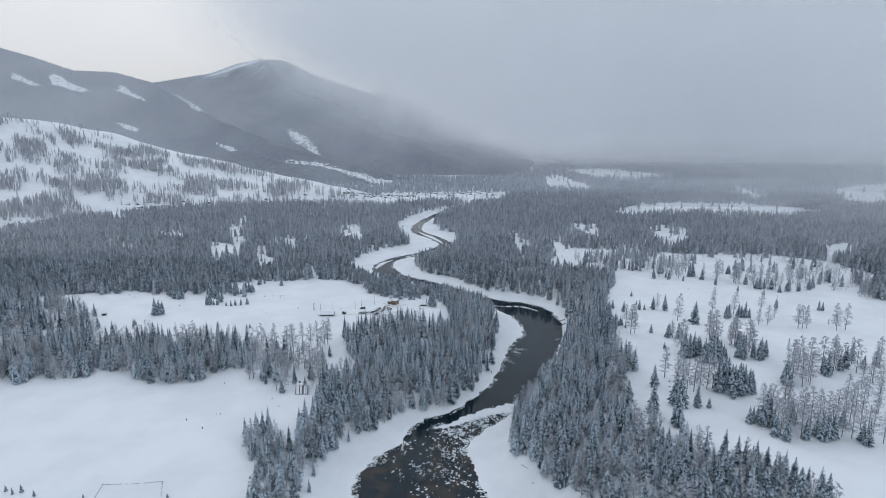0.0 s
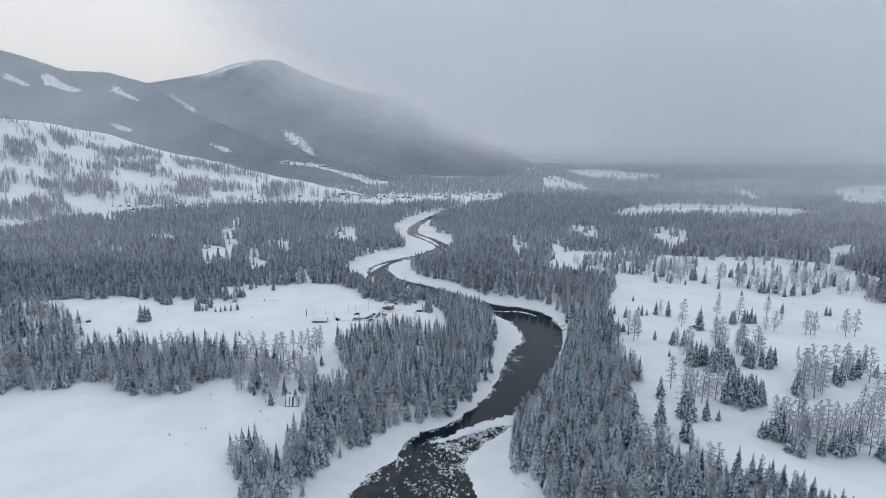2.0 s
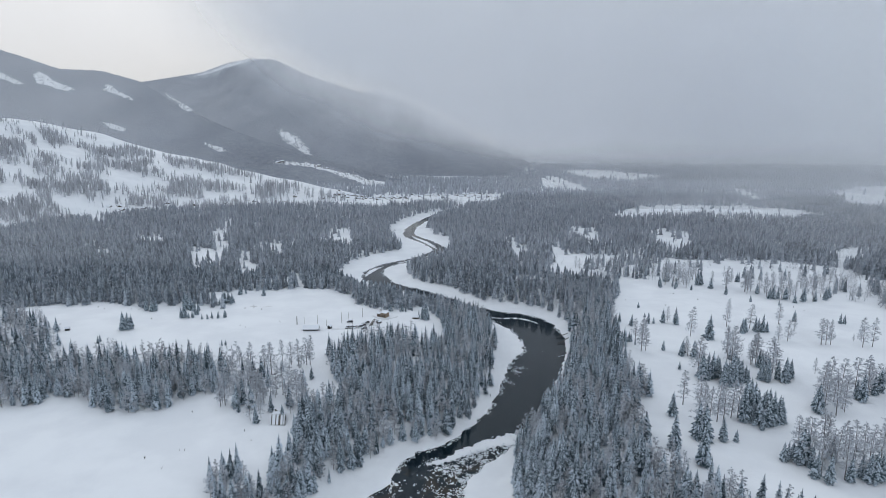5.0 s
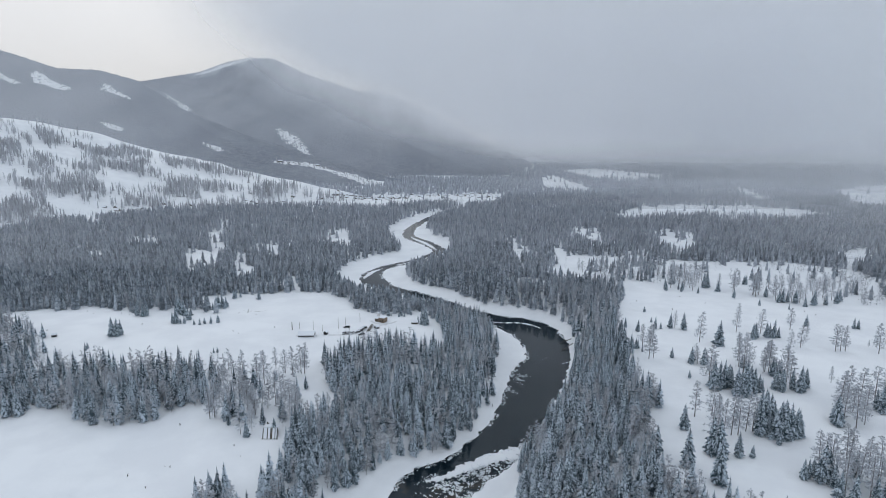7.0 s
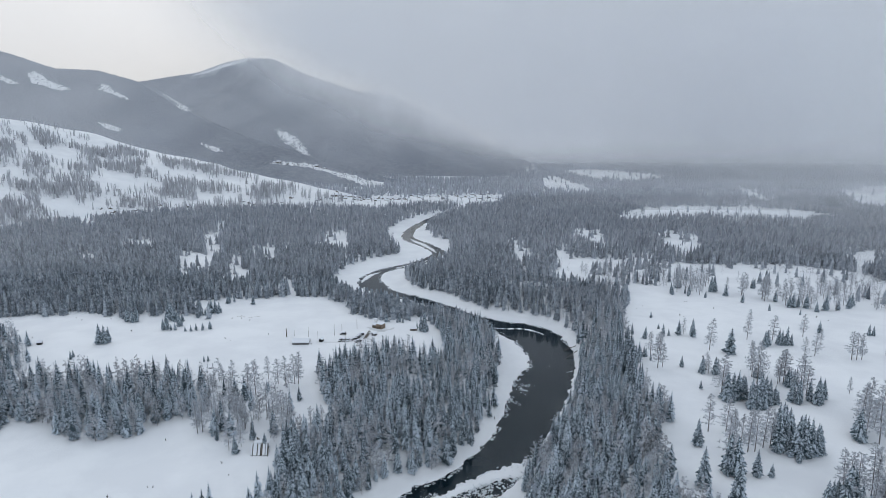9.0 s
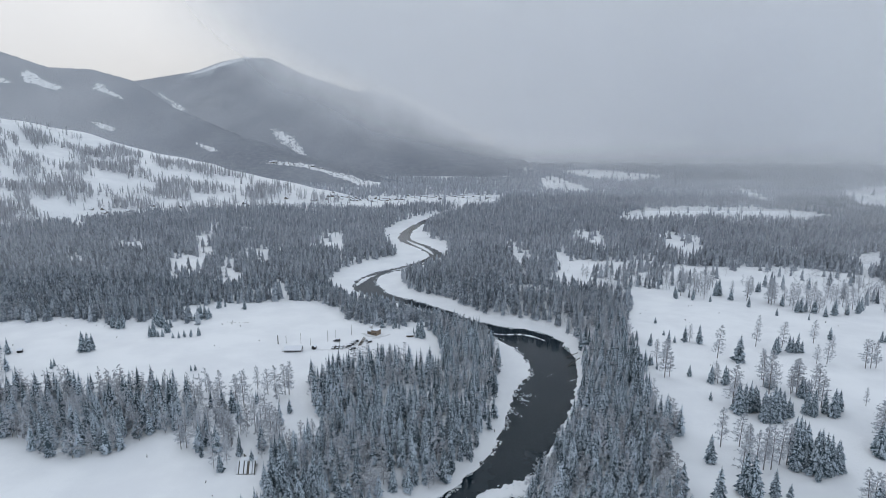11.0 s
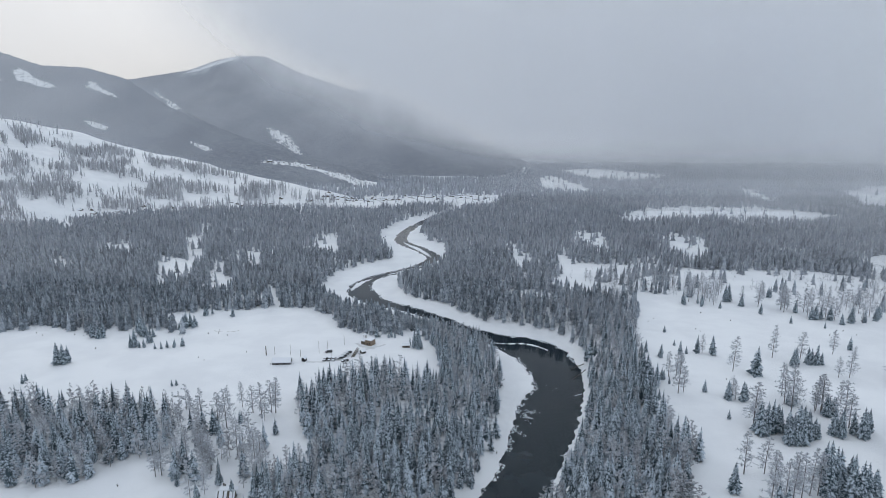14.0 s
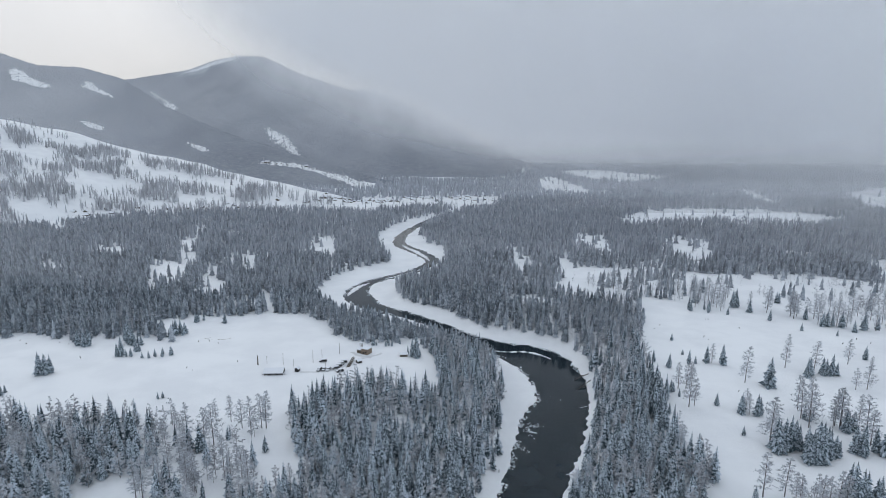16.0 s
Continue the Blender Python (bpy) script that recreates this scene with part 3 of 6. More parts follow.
CLEARINGS = [
    [(-319, 764), (-304, 755), (-264, 727), (-250, 715), (-242, 693), (-251, 688), (-262, 696), (-255, 667), (-261, 656), (-286, 677), (-292, 693), (-275, 682), (-291, 721)],
    [(-312, 855), (-296, 855), (-285, 822), (-266, 792), (-254, 739), (-262, 733), (-289, 799)],
    [(-233, 715), (-218, 704), (-191, 658), (-194, 640), (-203, 644), (-219, 677)],
    [(-172, 656), (-157, 651), (-132, 618), (-126, 595), (-137, 600), (-152, 631)],
    [(-406, 824), (-359, 812), (-349, 784), (-367, 796), (-394, 803)],
    [(-338, 962), (-322, 958), (-305, 916), (-319, 916)],
    [(-209, 768), (-189, 752), (-182, 728), (-200, 743)],
    [(-159, 892), (-123, 892), (-111, 817), (-145, 824)],
    [(96, 845), (113, 817), (109, 747), (89, 742)],
    [(143, 720), (174, 700), (159, 646), (130, 650)],
    [(293, 832), (338, 858), (370, 868), (335, 793), (298, 785)],
    [(142, 762), (158, 769), (153, 707), (167, 645), (148, 616), (132, 645), (130, 678)],
    [(477, 741), (544, 758), (518, 719), (462, 700)],
    [(200, 924), (195, 866), (225, 831), (231, 885)],
    [(250, 679), (275, 688), (270, 650), (330, 640), (400, 622), (331, 600), (256, 595)],
]
FAR_CLEARINGS = [
    [(304, 1085), (386, 1160), (587, 1184), (668, 1128), (726, 1083), (620, 1044), (489, 1091), (321, 1056)],
    [(947, 1445), (1119, 1594), (1433, 1640), (1097, 1248), (865, 1260)],
    [(414, 2124), (581, 2222), (776, 1988), (586, 1780), (457, 1878)],
    [(295, 1766), (361, 1895), (416, 1644), (370, 1517), (281, 1589)],
    [(740, 1532), (770, 1505), (738, 1351), (694, 1327)],
    [(-236, 1290), (-110, 1350), (-60, 1335), (152, 1376), (129, 1274), (-30, 1289), (-99, 1226), (-218, 1231)],
]


def stood_back(poly, share=0.95):
    """An opening whose trees stand back on its near side, so that its floor is seen over their tops."""
    p = np.array(poly, float)
    nearer = p[:, 1] < p[:, 1].mean()
    p[nearer] *= share
    return p


def widened(poly, share):
    p = np.array(poly, float)
    return p.mean(0) + (p - p.mean(0)) * share


CLEARINGS = [stood_back(widened(c, 1.0 if k < 8 else 1.05), 0.96 if k == 4 else 0.92) for k, c in enumerate(CLEARINGS)]
FAR_CLEARINGS = [stood_back(c, (0.94, 0.915, 0.95)[k] if k < 3 else 0.915) for k, c in enumerate(FAR_CLEARINGS)]
rng = np.random.default_rng(7)
pyr = random.Random(5)


def wood_spots(y0, y1, gap, reach=0.80):
    """Places of trees between two distances: an uneven planting of every spot that is no field, clearing, flat or water."""
    gx, gy = np.meshgrid(np.arange(-reach * y1 - 60, reach * y1 + 60, gap), np.arange(y0, y1, gap))
    x = gx.ravel() + rng.uniform(-0.55, 0.55, gx.size) * gap
    y = gy.ravel() + rng.uniform(-0.55, 0.55, gx.size) * gap
    keep = np.abs(x) < reach * y + 40
    x, y = x[keep], y[keep]
    # the edges of the woods are uneven
    wx, wy = x + 3.0 * waves(x, y, 9, 1.0) + 2.0 * waves(x, y, 3.7, 2.0), y + 4.0 * waves(x, y, 10, 3.0) + 2.5 * waves(x, y, 4.1, 4.0)
    open_ = inside(wx, wy, FIELD) | inside(wx, wy, GLADE) | inside(wx, wy, MEADOW) | inside(wx, wy, RIGHT)
    loose = np.where((x < 0) & (y < 1000), 0.3, 1.0)
    fx, fy = x + loose * (9.0 * waves(x, y, 17, 1.0) + 5.0 * waves(x, y, 6, 5.0)), y + loose * (14.0 * waves(x, y, 19, 3.0) + 7.0 * waves(x, y, 7, 4.0))
    stray = rng.uniform(0, 1, x.shape) < np.where(y > 900, 0.03, 0.07)
    for c in CLEARINGS + FAR_CLEARINGS:
        open_ |= inside(fx, fy, c) & ~stray
    # a few gaps of their own in the farther woods
    gaps = (waves(x, y, 55, 9.0) + 0.5 * waves(x, y, 21, 3.0) > 0.84) & (y > 560)
    thin = (inside(x, y, LEFT_STAND) & (rng.uniform(0, 1, x.shape) < 0.3 + 0.45 * (waves(x, y, 9, 2.0) > 0.2))) | (inside(x, y, THIN) & ((waves(x, y, 8, 5.0) < 0.25) | (rng.uniform(0, 1, x.shape) < 0.25)) & (rng.uniform(0, 1, x.shape) < 0.96)) | (inside(x, y, SPARSE) & (rng.uniform(0, 1, x.shape) < 0.58))
    thin |= inside(fx, fy, STRIP) & ((waves(x, y, 8, 2.0) < 0.15) | (rng.uniform(0, 1, x.shape) < 0.2))
    hill = (x < -60) & (hill_height(x, y + 55) > 1.0)
    keep = ~(open_ | gaps | thin | hill)
    x, y = x[keep], y[keep]
    sd, flat, _ = river_at(x, y)
    keep = sd > flat + 1.0
    x, y, sd = x[keep], y[keep], sd[keep]
    return np.stack([x, y, ground(x, y)], 1)


def heights(s, mean, spread_):
    h = mean * (1 + spread_ * waves(s[:, 0], s[:, 1], 23, 2.0)) * rng.uniform(0.74, 1.14, len(s))
    return np.column_stack([s, h])


def larch_share(s):
    grove = (s[:, 0] > 70) & (s[:, 0] < 290) & (s[:, 1] > 455) & (s[:, 1] < 780)
    return rng.uniform(0, 1, len(s)) < 0.33 + 0.26 * waves(s[:, 0], s[:, 1], 30, 6.0) + 0.22 * grove + 0.14 * ((s[:, 0] < -90) & (s[:, 1] < 480))


S_NEAR = [[(*spruce_template(pyr, 15, 12, True, r), 0), (*trunk_template(sides=3), 1)] for r in (0.16, 0.175, 0.19, 0.165, 0.205, 0.18)]
S_BEND = [[(*spruce_template(pyr, 12, 10, True, r), 0), (*trunk_template(sides=3), 1)] for r in (0.16, 0.175, 0.19, 0.205)]
S_MID = [[(*tier_template(pyr, 7, 8, r), 0)] for r in (0.135, 0.155, 0.145, 0.17, 0.15)]
S_UP = [[(*tier_template(pyr, 5, 7, r), 0)] for r in (0.145, 0.165, 0.155, 0.18)]
L_UP = [[(*larch_template(pyr, 12, 3, 0.0, 0.12, 1.2, 2.6), 0)] for _ in range(4)]
S_FAR = [[(*cone_template(pyr, 2), 0)] for _ in range(4)] + [[(*column_template(pyr, 8, r, 0.07), 0)] for r in (0.13, 0.15, 0.17, 0.16, 0.14, 0.18)]
L_FAR = [[(*column_template(pyr, 9, r, 0.07), 0)] for r in (0.14, 0.18, 0.16, 0.2)]
L_NEAR = [[(*larch_template(pyr, 40, 12, b, 0.16, w, 2.0), 0), (*trunk_template(0.9, 0.007, 4, b), 1)] for b, w in ((0.0, 1.1), (0.03, 1.25), (-0.03, 1.0), (0.05, 1.35), (-0.02, 1.2))]
L_BEND = [[(*larch_template(pyr, 28, 9, b, 0.14, 1.2, 2.6), 0), (*trunk_template(0.9, 0.007, 3, b), 1)] for b in (0.0, 0.03, -0.03, 0.05)]
L_MID = [[(*larch_template(pyr, 18, 5, 0.0, 0.12, 1.2, 3.4), 0), (*trunk_template(0.95, 0.009, 3), 0)] for _ in range(6)]

near = wood_spots(188, 470, 4.0)
# the wood's own edge along the snowy flat: closer and lower trees
EDGE = [(35.5, 262), (37.5, 285), (41.5, 306), (52, 306), (52, 262), (56, 235), (62, 203), (52, 210), (47, 218), (43, 223.5), (40.3, 228), (38, 234), (37, 240), (36, 247)]
ex, ey = rng.uniform(35, 62, 1100), rng.uniform(203, 308, 1100)
fit = inside(ex, ey, EDGE) & (river_at(ex, ey)[0] > 2.0)
edge = []
for x, y in zip(ex[fit], ey[fit]):
    if np.hypot(near[:, 0] - x, near[:, 1] - y).min() > 2.7 and all(math.hypot(x - p[0], y - p[1]) > 2.7 for p in edge):
        edge.append((x, y))
edge = np.array(edge)
near = np.concatenate([near, np.column_stack([edge, ground(edge[:, 0], edge[:, 1])])])
near = heights(near, 14.4, 0.12)
near[:, 3] *= np.where(rng.uniform(0, 1, len(near)) < 0.3, rng.uniform(0.5, 0.8, len(near)), 1.0)
is_larch = larch_share(near) | (inside(near[:, 0], near[:, 1], SPARSE) & (rng.uniform(0, 1, len(near)) < 0.45))
front = np.flatnonzero(~is_larch & (near[:, 1] < 330) & (near[:, 0] > -100) & (near[:, 0] < 140))
front = front[np.argsort(near[front, 1])][:85]  # the stretch of wood that is built tree by tree
single = np.zeros(len(near), bool)
single[front] = True
FRONT = near[front]
close = near[:, 1] < 345
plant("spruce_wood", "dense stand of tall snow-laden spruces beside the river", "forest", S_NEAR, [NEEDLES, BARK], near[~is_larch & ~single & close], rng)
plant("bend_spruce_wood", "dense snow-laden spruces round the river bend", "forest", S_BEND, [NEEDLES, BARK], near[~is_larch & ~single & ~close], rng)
plant("larch_wood", "bare frosted larches and birches among the spruces", "forest", L_NEAR, [TWIGS, BARK_LARCH], near[is_larch & close], rng)
plant("bend_larch_wood", "bare frosted larches round the river bend", "forest", L_BEND, [TWIGS, BARK_LARCH], near[is_larch & ~close], rng)
mid = heights(wood_spots(470, 610, 3.6), 12.0, 0.12)
is_larch = larch_share(mid) | (inside(mid[:, 0], mid[:, 1], THIN) & (rng.uniform(0, 1, len(mid)) < 0.8))
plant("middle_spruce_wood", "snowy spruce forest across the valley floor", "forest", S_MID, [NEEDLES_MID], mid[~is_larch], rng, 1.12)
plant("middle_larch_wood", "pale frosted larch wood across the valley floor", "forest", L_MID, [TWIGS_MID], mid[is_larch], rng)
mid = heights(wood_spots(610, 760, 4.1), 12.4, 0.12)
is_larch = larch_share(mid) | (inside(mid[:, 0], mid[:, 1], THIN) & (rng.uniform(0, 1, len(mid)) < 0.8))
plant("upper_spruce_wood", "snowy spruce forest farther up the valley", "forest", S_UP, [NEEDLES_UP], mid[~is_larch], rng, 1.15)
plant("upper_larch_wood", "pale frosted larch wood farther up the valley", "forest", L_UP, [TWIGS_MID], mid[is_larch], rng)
# these woods carry part of the valley haze in their tree colours
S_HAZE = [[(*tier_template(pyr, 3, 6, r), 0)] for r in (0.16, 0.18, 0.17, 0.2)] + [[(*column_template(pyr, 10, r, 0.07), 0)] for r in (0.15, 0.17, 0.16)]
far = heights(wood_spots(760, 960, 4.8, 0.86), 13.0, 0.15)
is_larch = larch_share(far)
plant("hazy_spruce_wood", "frosted spruce forest, greyed with haze, in the middle of the valley", "forest", S_HAZE, [NEEDLES_FAR], far[~is_larch], rng, 1.3)
plant("hazy_larch_wood", "frosted larch wood, paled with haze, in the middle of the valley", "forest", L_FAR, [TWIGS_HAZE], far[is_larch], rng, 1.2)
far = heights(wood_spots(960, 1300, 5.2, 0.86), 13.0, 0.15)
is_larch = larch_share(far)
plant("far_spruce_wood", "frosted spruce forest, greyed with haze, stretching up the valley", "forest", S_FAR, [NEEDLES_FAR], far[~is_larch], rng, 1.5)
plant("far_larch_wood", "frosted larch wood, paled with haze, stretching up the valley", "forest", L_FAR, [TWIGS_HAZE], far[is_larch], rng, 1.3)
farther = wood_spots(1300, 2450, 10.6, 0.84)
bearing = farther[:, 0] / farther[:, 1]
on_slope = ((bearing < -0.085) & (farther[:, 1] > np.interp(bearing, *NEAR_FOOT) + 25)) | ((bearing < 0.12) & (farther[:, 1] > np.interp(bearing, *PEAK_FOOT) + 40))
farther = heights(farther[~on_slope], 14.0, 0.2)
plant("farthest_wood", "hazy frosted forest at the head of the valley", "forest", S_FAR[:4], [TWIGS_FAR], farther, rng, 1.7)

# scattered rows of bare trees on the white hillside
hx_, hy_ = rng.uniform(-1500, -130, 70000), rng.uniform(620, 1640, 70000)
hz_ = hill_height(hx_, hy_)
band = waves(0.8 * hx_ + 0.55 * hy_, 0.75 * hy_ - 0.5 * hx_, 50, 2.0) + 0.6 * waves(hx_, hy_, 24, 4.0)
crest_y = np.interp(hx_, [-2600, -1099, -999, -879, -741, -569, -393, -234, -102], [1400, 1500, 1560, 1600, 1620, 1560, 1450, 1330, 1260])
keep = (hz_ > 3) & (hy_ < crest_y - 60 - 90 * rng.uniform(0, 1, 70000) ** 3) & (band > -0.25) & (np.abs(hx_) < 0.88 * hy_) & (rng.uniform(0, 1, 70000) < np.clip(0.08 + 0.75 * band + 0.10 * (hx_ > -800), 0.015, 0.62))
hill_spots = np.stack([hx_, hy_, hz_], 1)[keep]
for cx, cy, n, wide in ((-640, 985, 26, 16), (-600, 930, 34, 14), (-560, 905, 20, 12), (-700, 1090, 18, 16), (-440, 1100, 46, 26), (-370, 1095, 46, 26), (-325, 1150, 40, 24), (-262, 1240, 26, 20)):
    c = rng.normal(0, wide, (n, 2)) * (1.4, 0.8) + (cx, cy)
    hill_spots = np.vstack([hill_spots, np.column_stack([c, np.maximum(hill_height(c[:, 0], c[:, 1]), ground(c[:, 0], c[:, 1]))])])
L_HILL = [[(*tier_template(pyr, 4, 6, r), 0)] for r in (0.10, 0.13)] + [[(*column_template(pyr, 24, r), 0)] for r in (0.15, 0.18, 0.20, 0.16, 0.21, 0.19, 0.17)]
plant("hillside_trees", "thin rows of bare frosted larches on the hillside", "trees", L_HILL, [TWIGS_HILL], heights(hill_spots, 18, 0.1), rng, 1.0)


# ------------------------------------------------------------ single trees
def mesh_part(name, verts, faces, mat, parent, label=""):
    load = verts[:, 3] if verts.shape[1] > 3 else np.full(len(verts), 0.5)
    ob = new(name, mesh_from(name, verts[:, :3], faces, [mat], tone=np.full(len(verts), 0.5), load=load))
    ob.parent = parent
    if label:
        ob["label"] = label
    return ob


def spruce(label, radius):
    root = tagged(new("spruce"), label, "tree")
    mesh_part("trunk", *trunk_template(0.92, 0.013, 6), BARK, root)
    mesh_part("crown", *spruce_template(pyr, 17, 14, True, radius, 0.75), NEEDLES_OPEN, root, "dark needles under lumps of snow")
    return root


def larch(label, bend, width):
    root = tagged(new("larch"), label, "tree")
    mesh_part("trunk", *trunk_template(0.97, 0.010, 6, bend), BARK_LARCH, root)
    mesh_part("crown", *larch_template(pyr, 80, 11, bend, 0.18, 0.95 * width, 1.1), TWIGS_OPEN, root, "bare twigs grey with hoarfrost")
    return root


def stand(models, places, group, least=0.0):
    """Trees of their own at (x, y, height)."""
    z = ground([p[0] for p in places], [p[1] for p in places])
    for k, (p, g) in enumerate(zip(places, z)):
        fat = pyr.uniform(0.88, 1.15)
        m = models[k % len(models)]
        ob = copy_thing(m, Matrix.LocRotScale((p[0], p[1], float(g)), Euler((pyr.uniform(-0.03, 0.03), pyr.uniform(-0.03, 0.03), pyr.uniform(0, 6.28))), (1, 1, 1)))
        h = max(p[2], least)
        ob.scale = (h * fat, h * fat, h)
        ob["group"] = group


OPEN_SPRUCE = [spruce("broad snow-laden spruce standing alone in open snow", r) for r in (0.20, 0.235, 0.18, 0.215)]
TALL_SPRUCE = [spruce("slender snow-covered spruce at the edge of the wood", r) for r in (0.16, 0.175, 0.19, 0.165, 0.205, 0.18)]
LARCH = [larch("tall bare larch grey with frost, in open snow", b, w) for b, w in ((0.0, 1.0), (0.04, 1.2), (-0.05, 0.9), (0.02, 1.35))]

RIGHT_A = [(129, 431, 8), (127, 433, 6), (135, 423, 9), (151, 443, 4), (148, 427, 9), (152, 428, 5), (119, 393, 7), (121, 391, 7), (123, 391, 7), (124, 391, 6), (113, 394, 11), (122, 409, 4),
           (125, 385, 5), (113, 375, 7), (113, 368, 6), (159, 429, 11), (167, 426, 13), (156, 471, 5), (202, 551, 11), (215, 572, 10), (219, 574, 9), (216, 548, 9), (214, 551, 7), (224, 534, 6),
           (239, 557, 15), (242, 557, 16), (247, 518, 9), (283, 572, 10), (285, 572, 10), (276, 523, 10)]
RIGHT_B = [(255, 494, 6), (177, 397, 17), (205, 409, 11), (208, 412, 11), (216, 413, 11), (218, 413, 10), (220, 412, 13), (223, 412, 8), (271, 481, 5), (254, 433, 9), (139, 375, 7), (147, 367, 9),
           (153, 365, 11), (155, 366, 9), (138, 348, 5), (145, 334, 15), (148, 335, 16), (151, 336, 16), (155, 336, 12), (155, 339, 12), (153, 328, 12), (157, 330, 13), (156, 326, 16), (158, 326, 14),
           (162, 328, 14), (166, 330, 10), (167, 329, 8), (153, 326, 11), (173, 361, 8), (174, 359, 8), (177, 361, 6)]
RIGHT_C = [(187, 352, 9), (188, 350, 10), (191, 353, 8), (176, 332, 13), (178, 330, 12), (187, 330, 13), (188, 329, 13), (152, 302, 16), (154, 302, 16), (157, 300, 11), (161, 300, 11), (163, 301, 11),
           (276, 504, 11), (279, 504, 12), (283, 504, 10), (288, 501, 12), (298, 494, 14), (289, 490, 9)]
RIGHT_D = [(143, 287, 19), (148, 291, 20), (151, 293, 18), (150, 284, 17), (152, 283, 19), (156, 285, 17), (158, 285, 15), (161, 287, 13), (148, 279, 8), (147, 287, 10), (115, 271, 18), (117, 269, 18),
           (125, 269, 12), (131, 269, 6), (112, 292, 13), (146, 337, 15), (157, 341, 10), (157, 333, 13), (161, 333, 15), (164, 335, 13), (168, 337, 10), (149, 371, 9), (180, 333, 13), (184, 349, 11),
           (185, 333, 12)]
RIGHT_E = [(190, 333, 13), (194, 335, 11), (184, 296, 16), (283, 427, 8), (286, 427, 7), (214, 312, 11), (214, 308, 15), (225, 315, 11), (231, 319, 14), (242, 330, 12), (143, 254, 9), (145, 254, 9),
           (148, 256, 8), (149, 252, 17), (151, 252, 15), (151, 248, 11), (148, 241, 12), (151, 237, 13), (163, 254, 10), (160, 239, 11), (166, 241, 10), (167, 238, 13), (169, 238, 14), (172, 239, 12),
           (184, 250, 10), (101, 262, 17), (108, 250, 18)]
RIGHT_G = [(183, 232, 12), (183, 236, 10), (186, 300, 12), (189, 303, 9), (241, 318, 9), (251, 322, 12)]
RIGHT_F = [(201, 546, 9), (218, 573, 8), (212, 540, 6), (245, 542, 11), (277, 524, 8), (308, 494, 10), (318, 497, 12), (326, 505, 11)]
LEFT_A = [(-8, 453, 15), (-6, 453, 6), (-10, 454, 6), (-36, 477, 7), (-26, 476, 5), (-28, 474, 4), (-24, 474, 5), (-19, 479, 4), (-34, 476, 3), (-217, 427, 14), (-214, 427, 13), (-213, 430, 11), (-190, 457, 9), (-183, 466, 8), (-181, 466, 7), (-173, 501, 13), (-171, 504, 11), (-168, 504, 9), (-169, 530, 9), (-149, 528, 9),
          (-221, 477, 8), (-167, 457, 5), (-163, 459, 5), (-158, 459, 6), (-10, 454, 12), (-7, 452, 11), (-13, 458, 6), (-36, 476, 8), (-27, 479, 7), (-20, 483, 5), (-220, 401, 6), (-136, 397, 4),
          (-138, 396, 4), (-261, 334, 12), (-250, 330, 11), (-87, 298, 9), (-102, 312, 5), (-75, 302, 8)]
LEFT_C = [(-225, 477, 11), (-220, 475, 10), (-218, 477, 12), (-184, 456, 5), (-181, 456, 6), (-173, 453, 4), (-169, 453, 5), (-166, 455, 4), (-162, 455, 5), (-158, 458, 6), (-190, 483, 6), (-174, 500, 11), (-168, 500, 8),
          (-170, 529, 8), (-166, 533, 7), (-221, 405, 5), (-188, 458, 13), (-192, 480, 12), (-189, 477, 8), (-186, 479, 7), (-196, 483, 14), (-201, 490, 13), (-180, 497, 5), (-176, 497, 6)]
LEFT_B = [(-168, 207, 3), (-165, 208, 4), (-158, 205, 3), (-172, 209, 3), (-139, 205, 2), (-106, 204, 3)]
stand(OPEN_SPRUCE, RIGHT_A + RIGHT_B, "spruces on the open snow")
stand(OPEN_SPRUCE, RIGHT_C + RIGHT_D + RIGHT_E + RIGHT_F + RIGHT_G, "spruces on the open snow")
stand(OPEN_SPRUCE, LEFT_A + LEFT_B + LEFT_C, "spruces on the meadow")
stand(TALL_SPRUCE, [(x, y, h) for x, y, _, h in FRONT], "spruces at the wood's edge")
LARCH_A = [(128, 394, 15), (132, 394, 15), (134, 394, 15), (125, 374, 21), (128, 375, 15), (162, 429, 12), (250, 551, 15), (262, 548, 20), (270, 531, 18), (167, 402, 21), (201, 423, 21), (215, 419, 18),
           (239, 426, 16), (220, 393, 12), (241, 411, 11), (226, 393, 15), (150, 366, 11), (145, 340, 23), (172, 362, 20), (176, 362, 21), (183, 355, 18), (186, 355, 19), (198, 360, 14), (187, 338, 17),
           (122, 304, 19), (130, 304, 16), (133, 302, 12), (142, 304, 10)]
LARCH_B = [(119, 281, 21), (126, 284, 20), (131, 287, 21), (134, 287, 20), (139, 290, 20), (142, 290, 19), (125, 287, 20), (170, 353, 21), (176, 371, 18), (151, 371, 11), (148, 345, 17), (187, 341, 22),
           (184, 353, 20), (181, 353, 14), (211, 341, 10), (193, 308, 22), (187, 296, 20), (191, 293, 22), (198, 299, 16), (197, 296, 20), (244, 387, 18), (247, 387, 17), (250, 387, 17), (267, 382, 20)]
LARCH_D = [(273, 382, 20), (273, 392, 12), (268, 392, 5), (215, 315, 21), (226, 322, 20), (222, 315, 20), (152, 259, 18), (154, 259, 17), (158, 259, 14), (159, 254, 23), (160, 254, 22), (162, 250, 18),
           (168, 254, 18), (169, 250, 20), (173, 250, 19), (179, 254, 16), (182, 252, 18), (190, 259, 16), (190, 254, 20)]
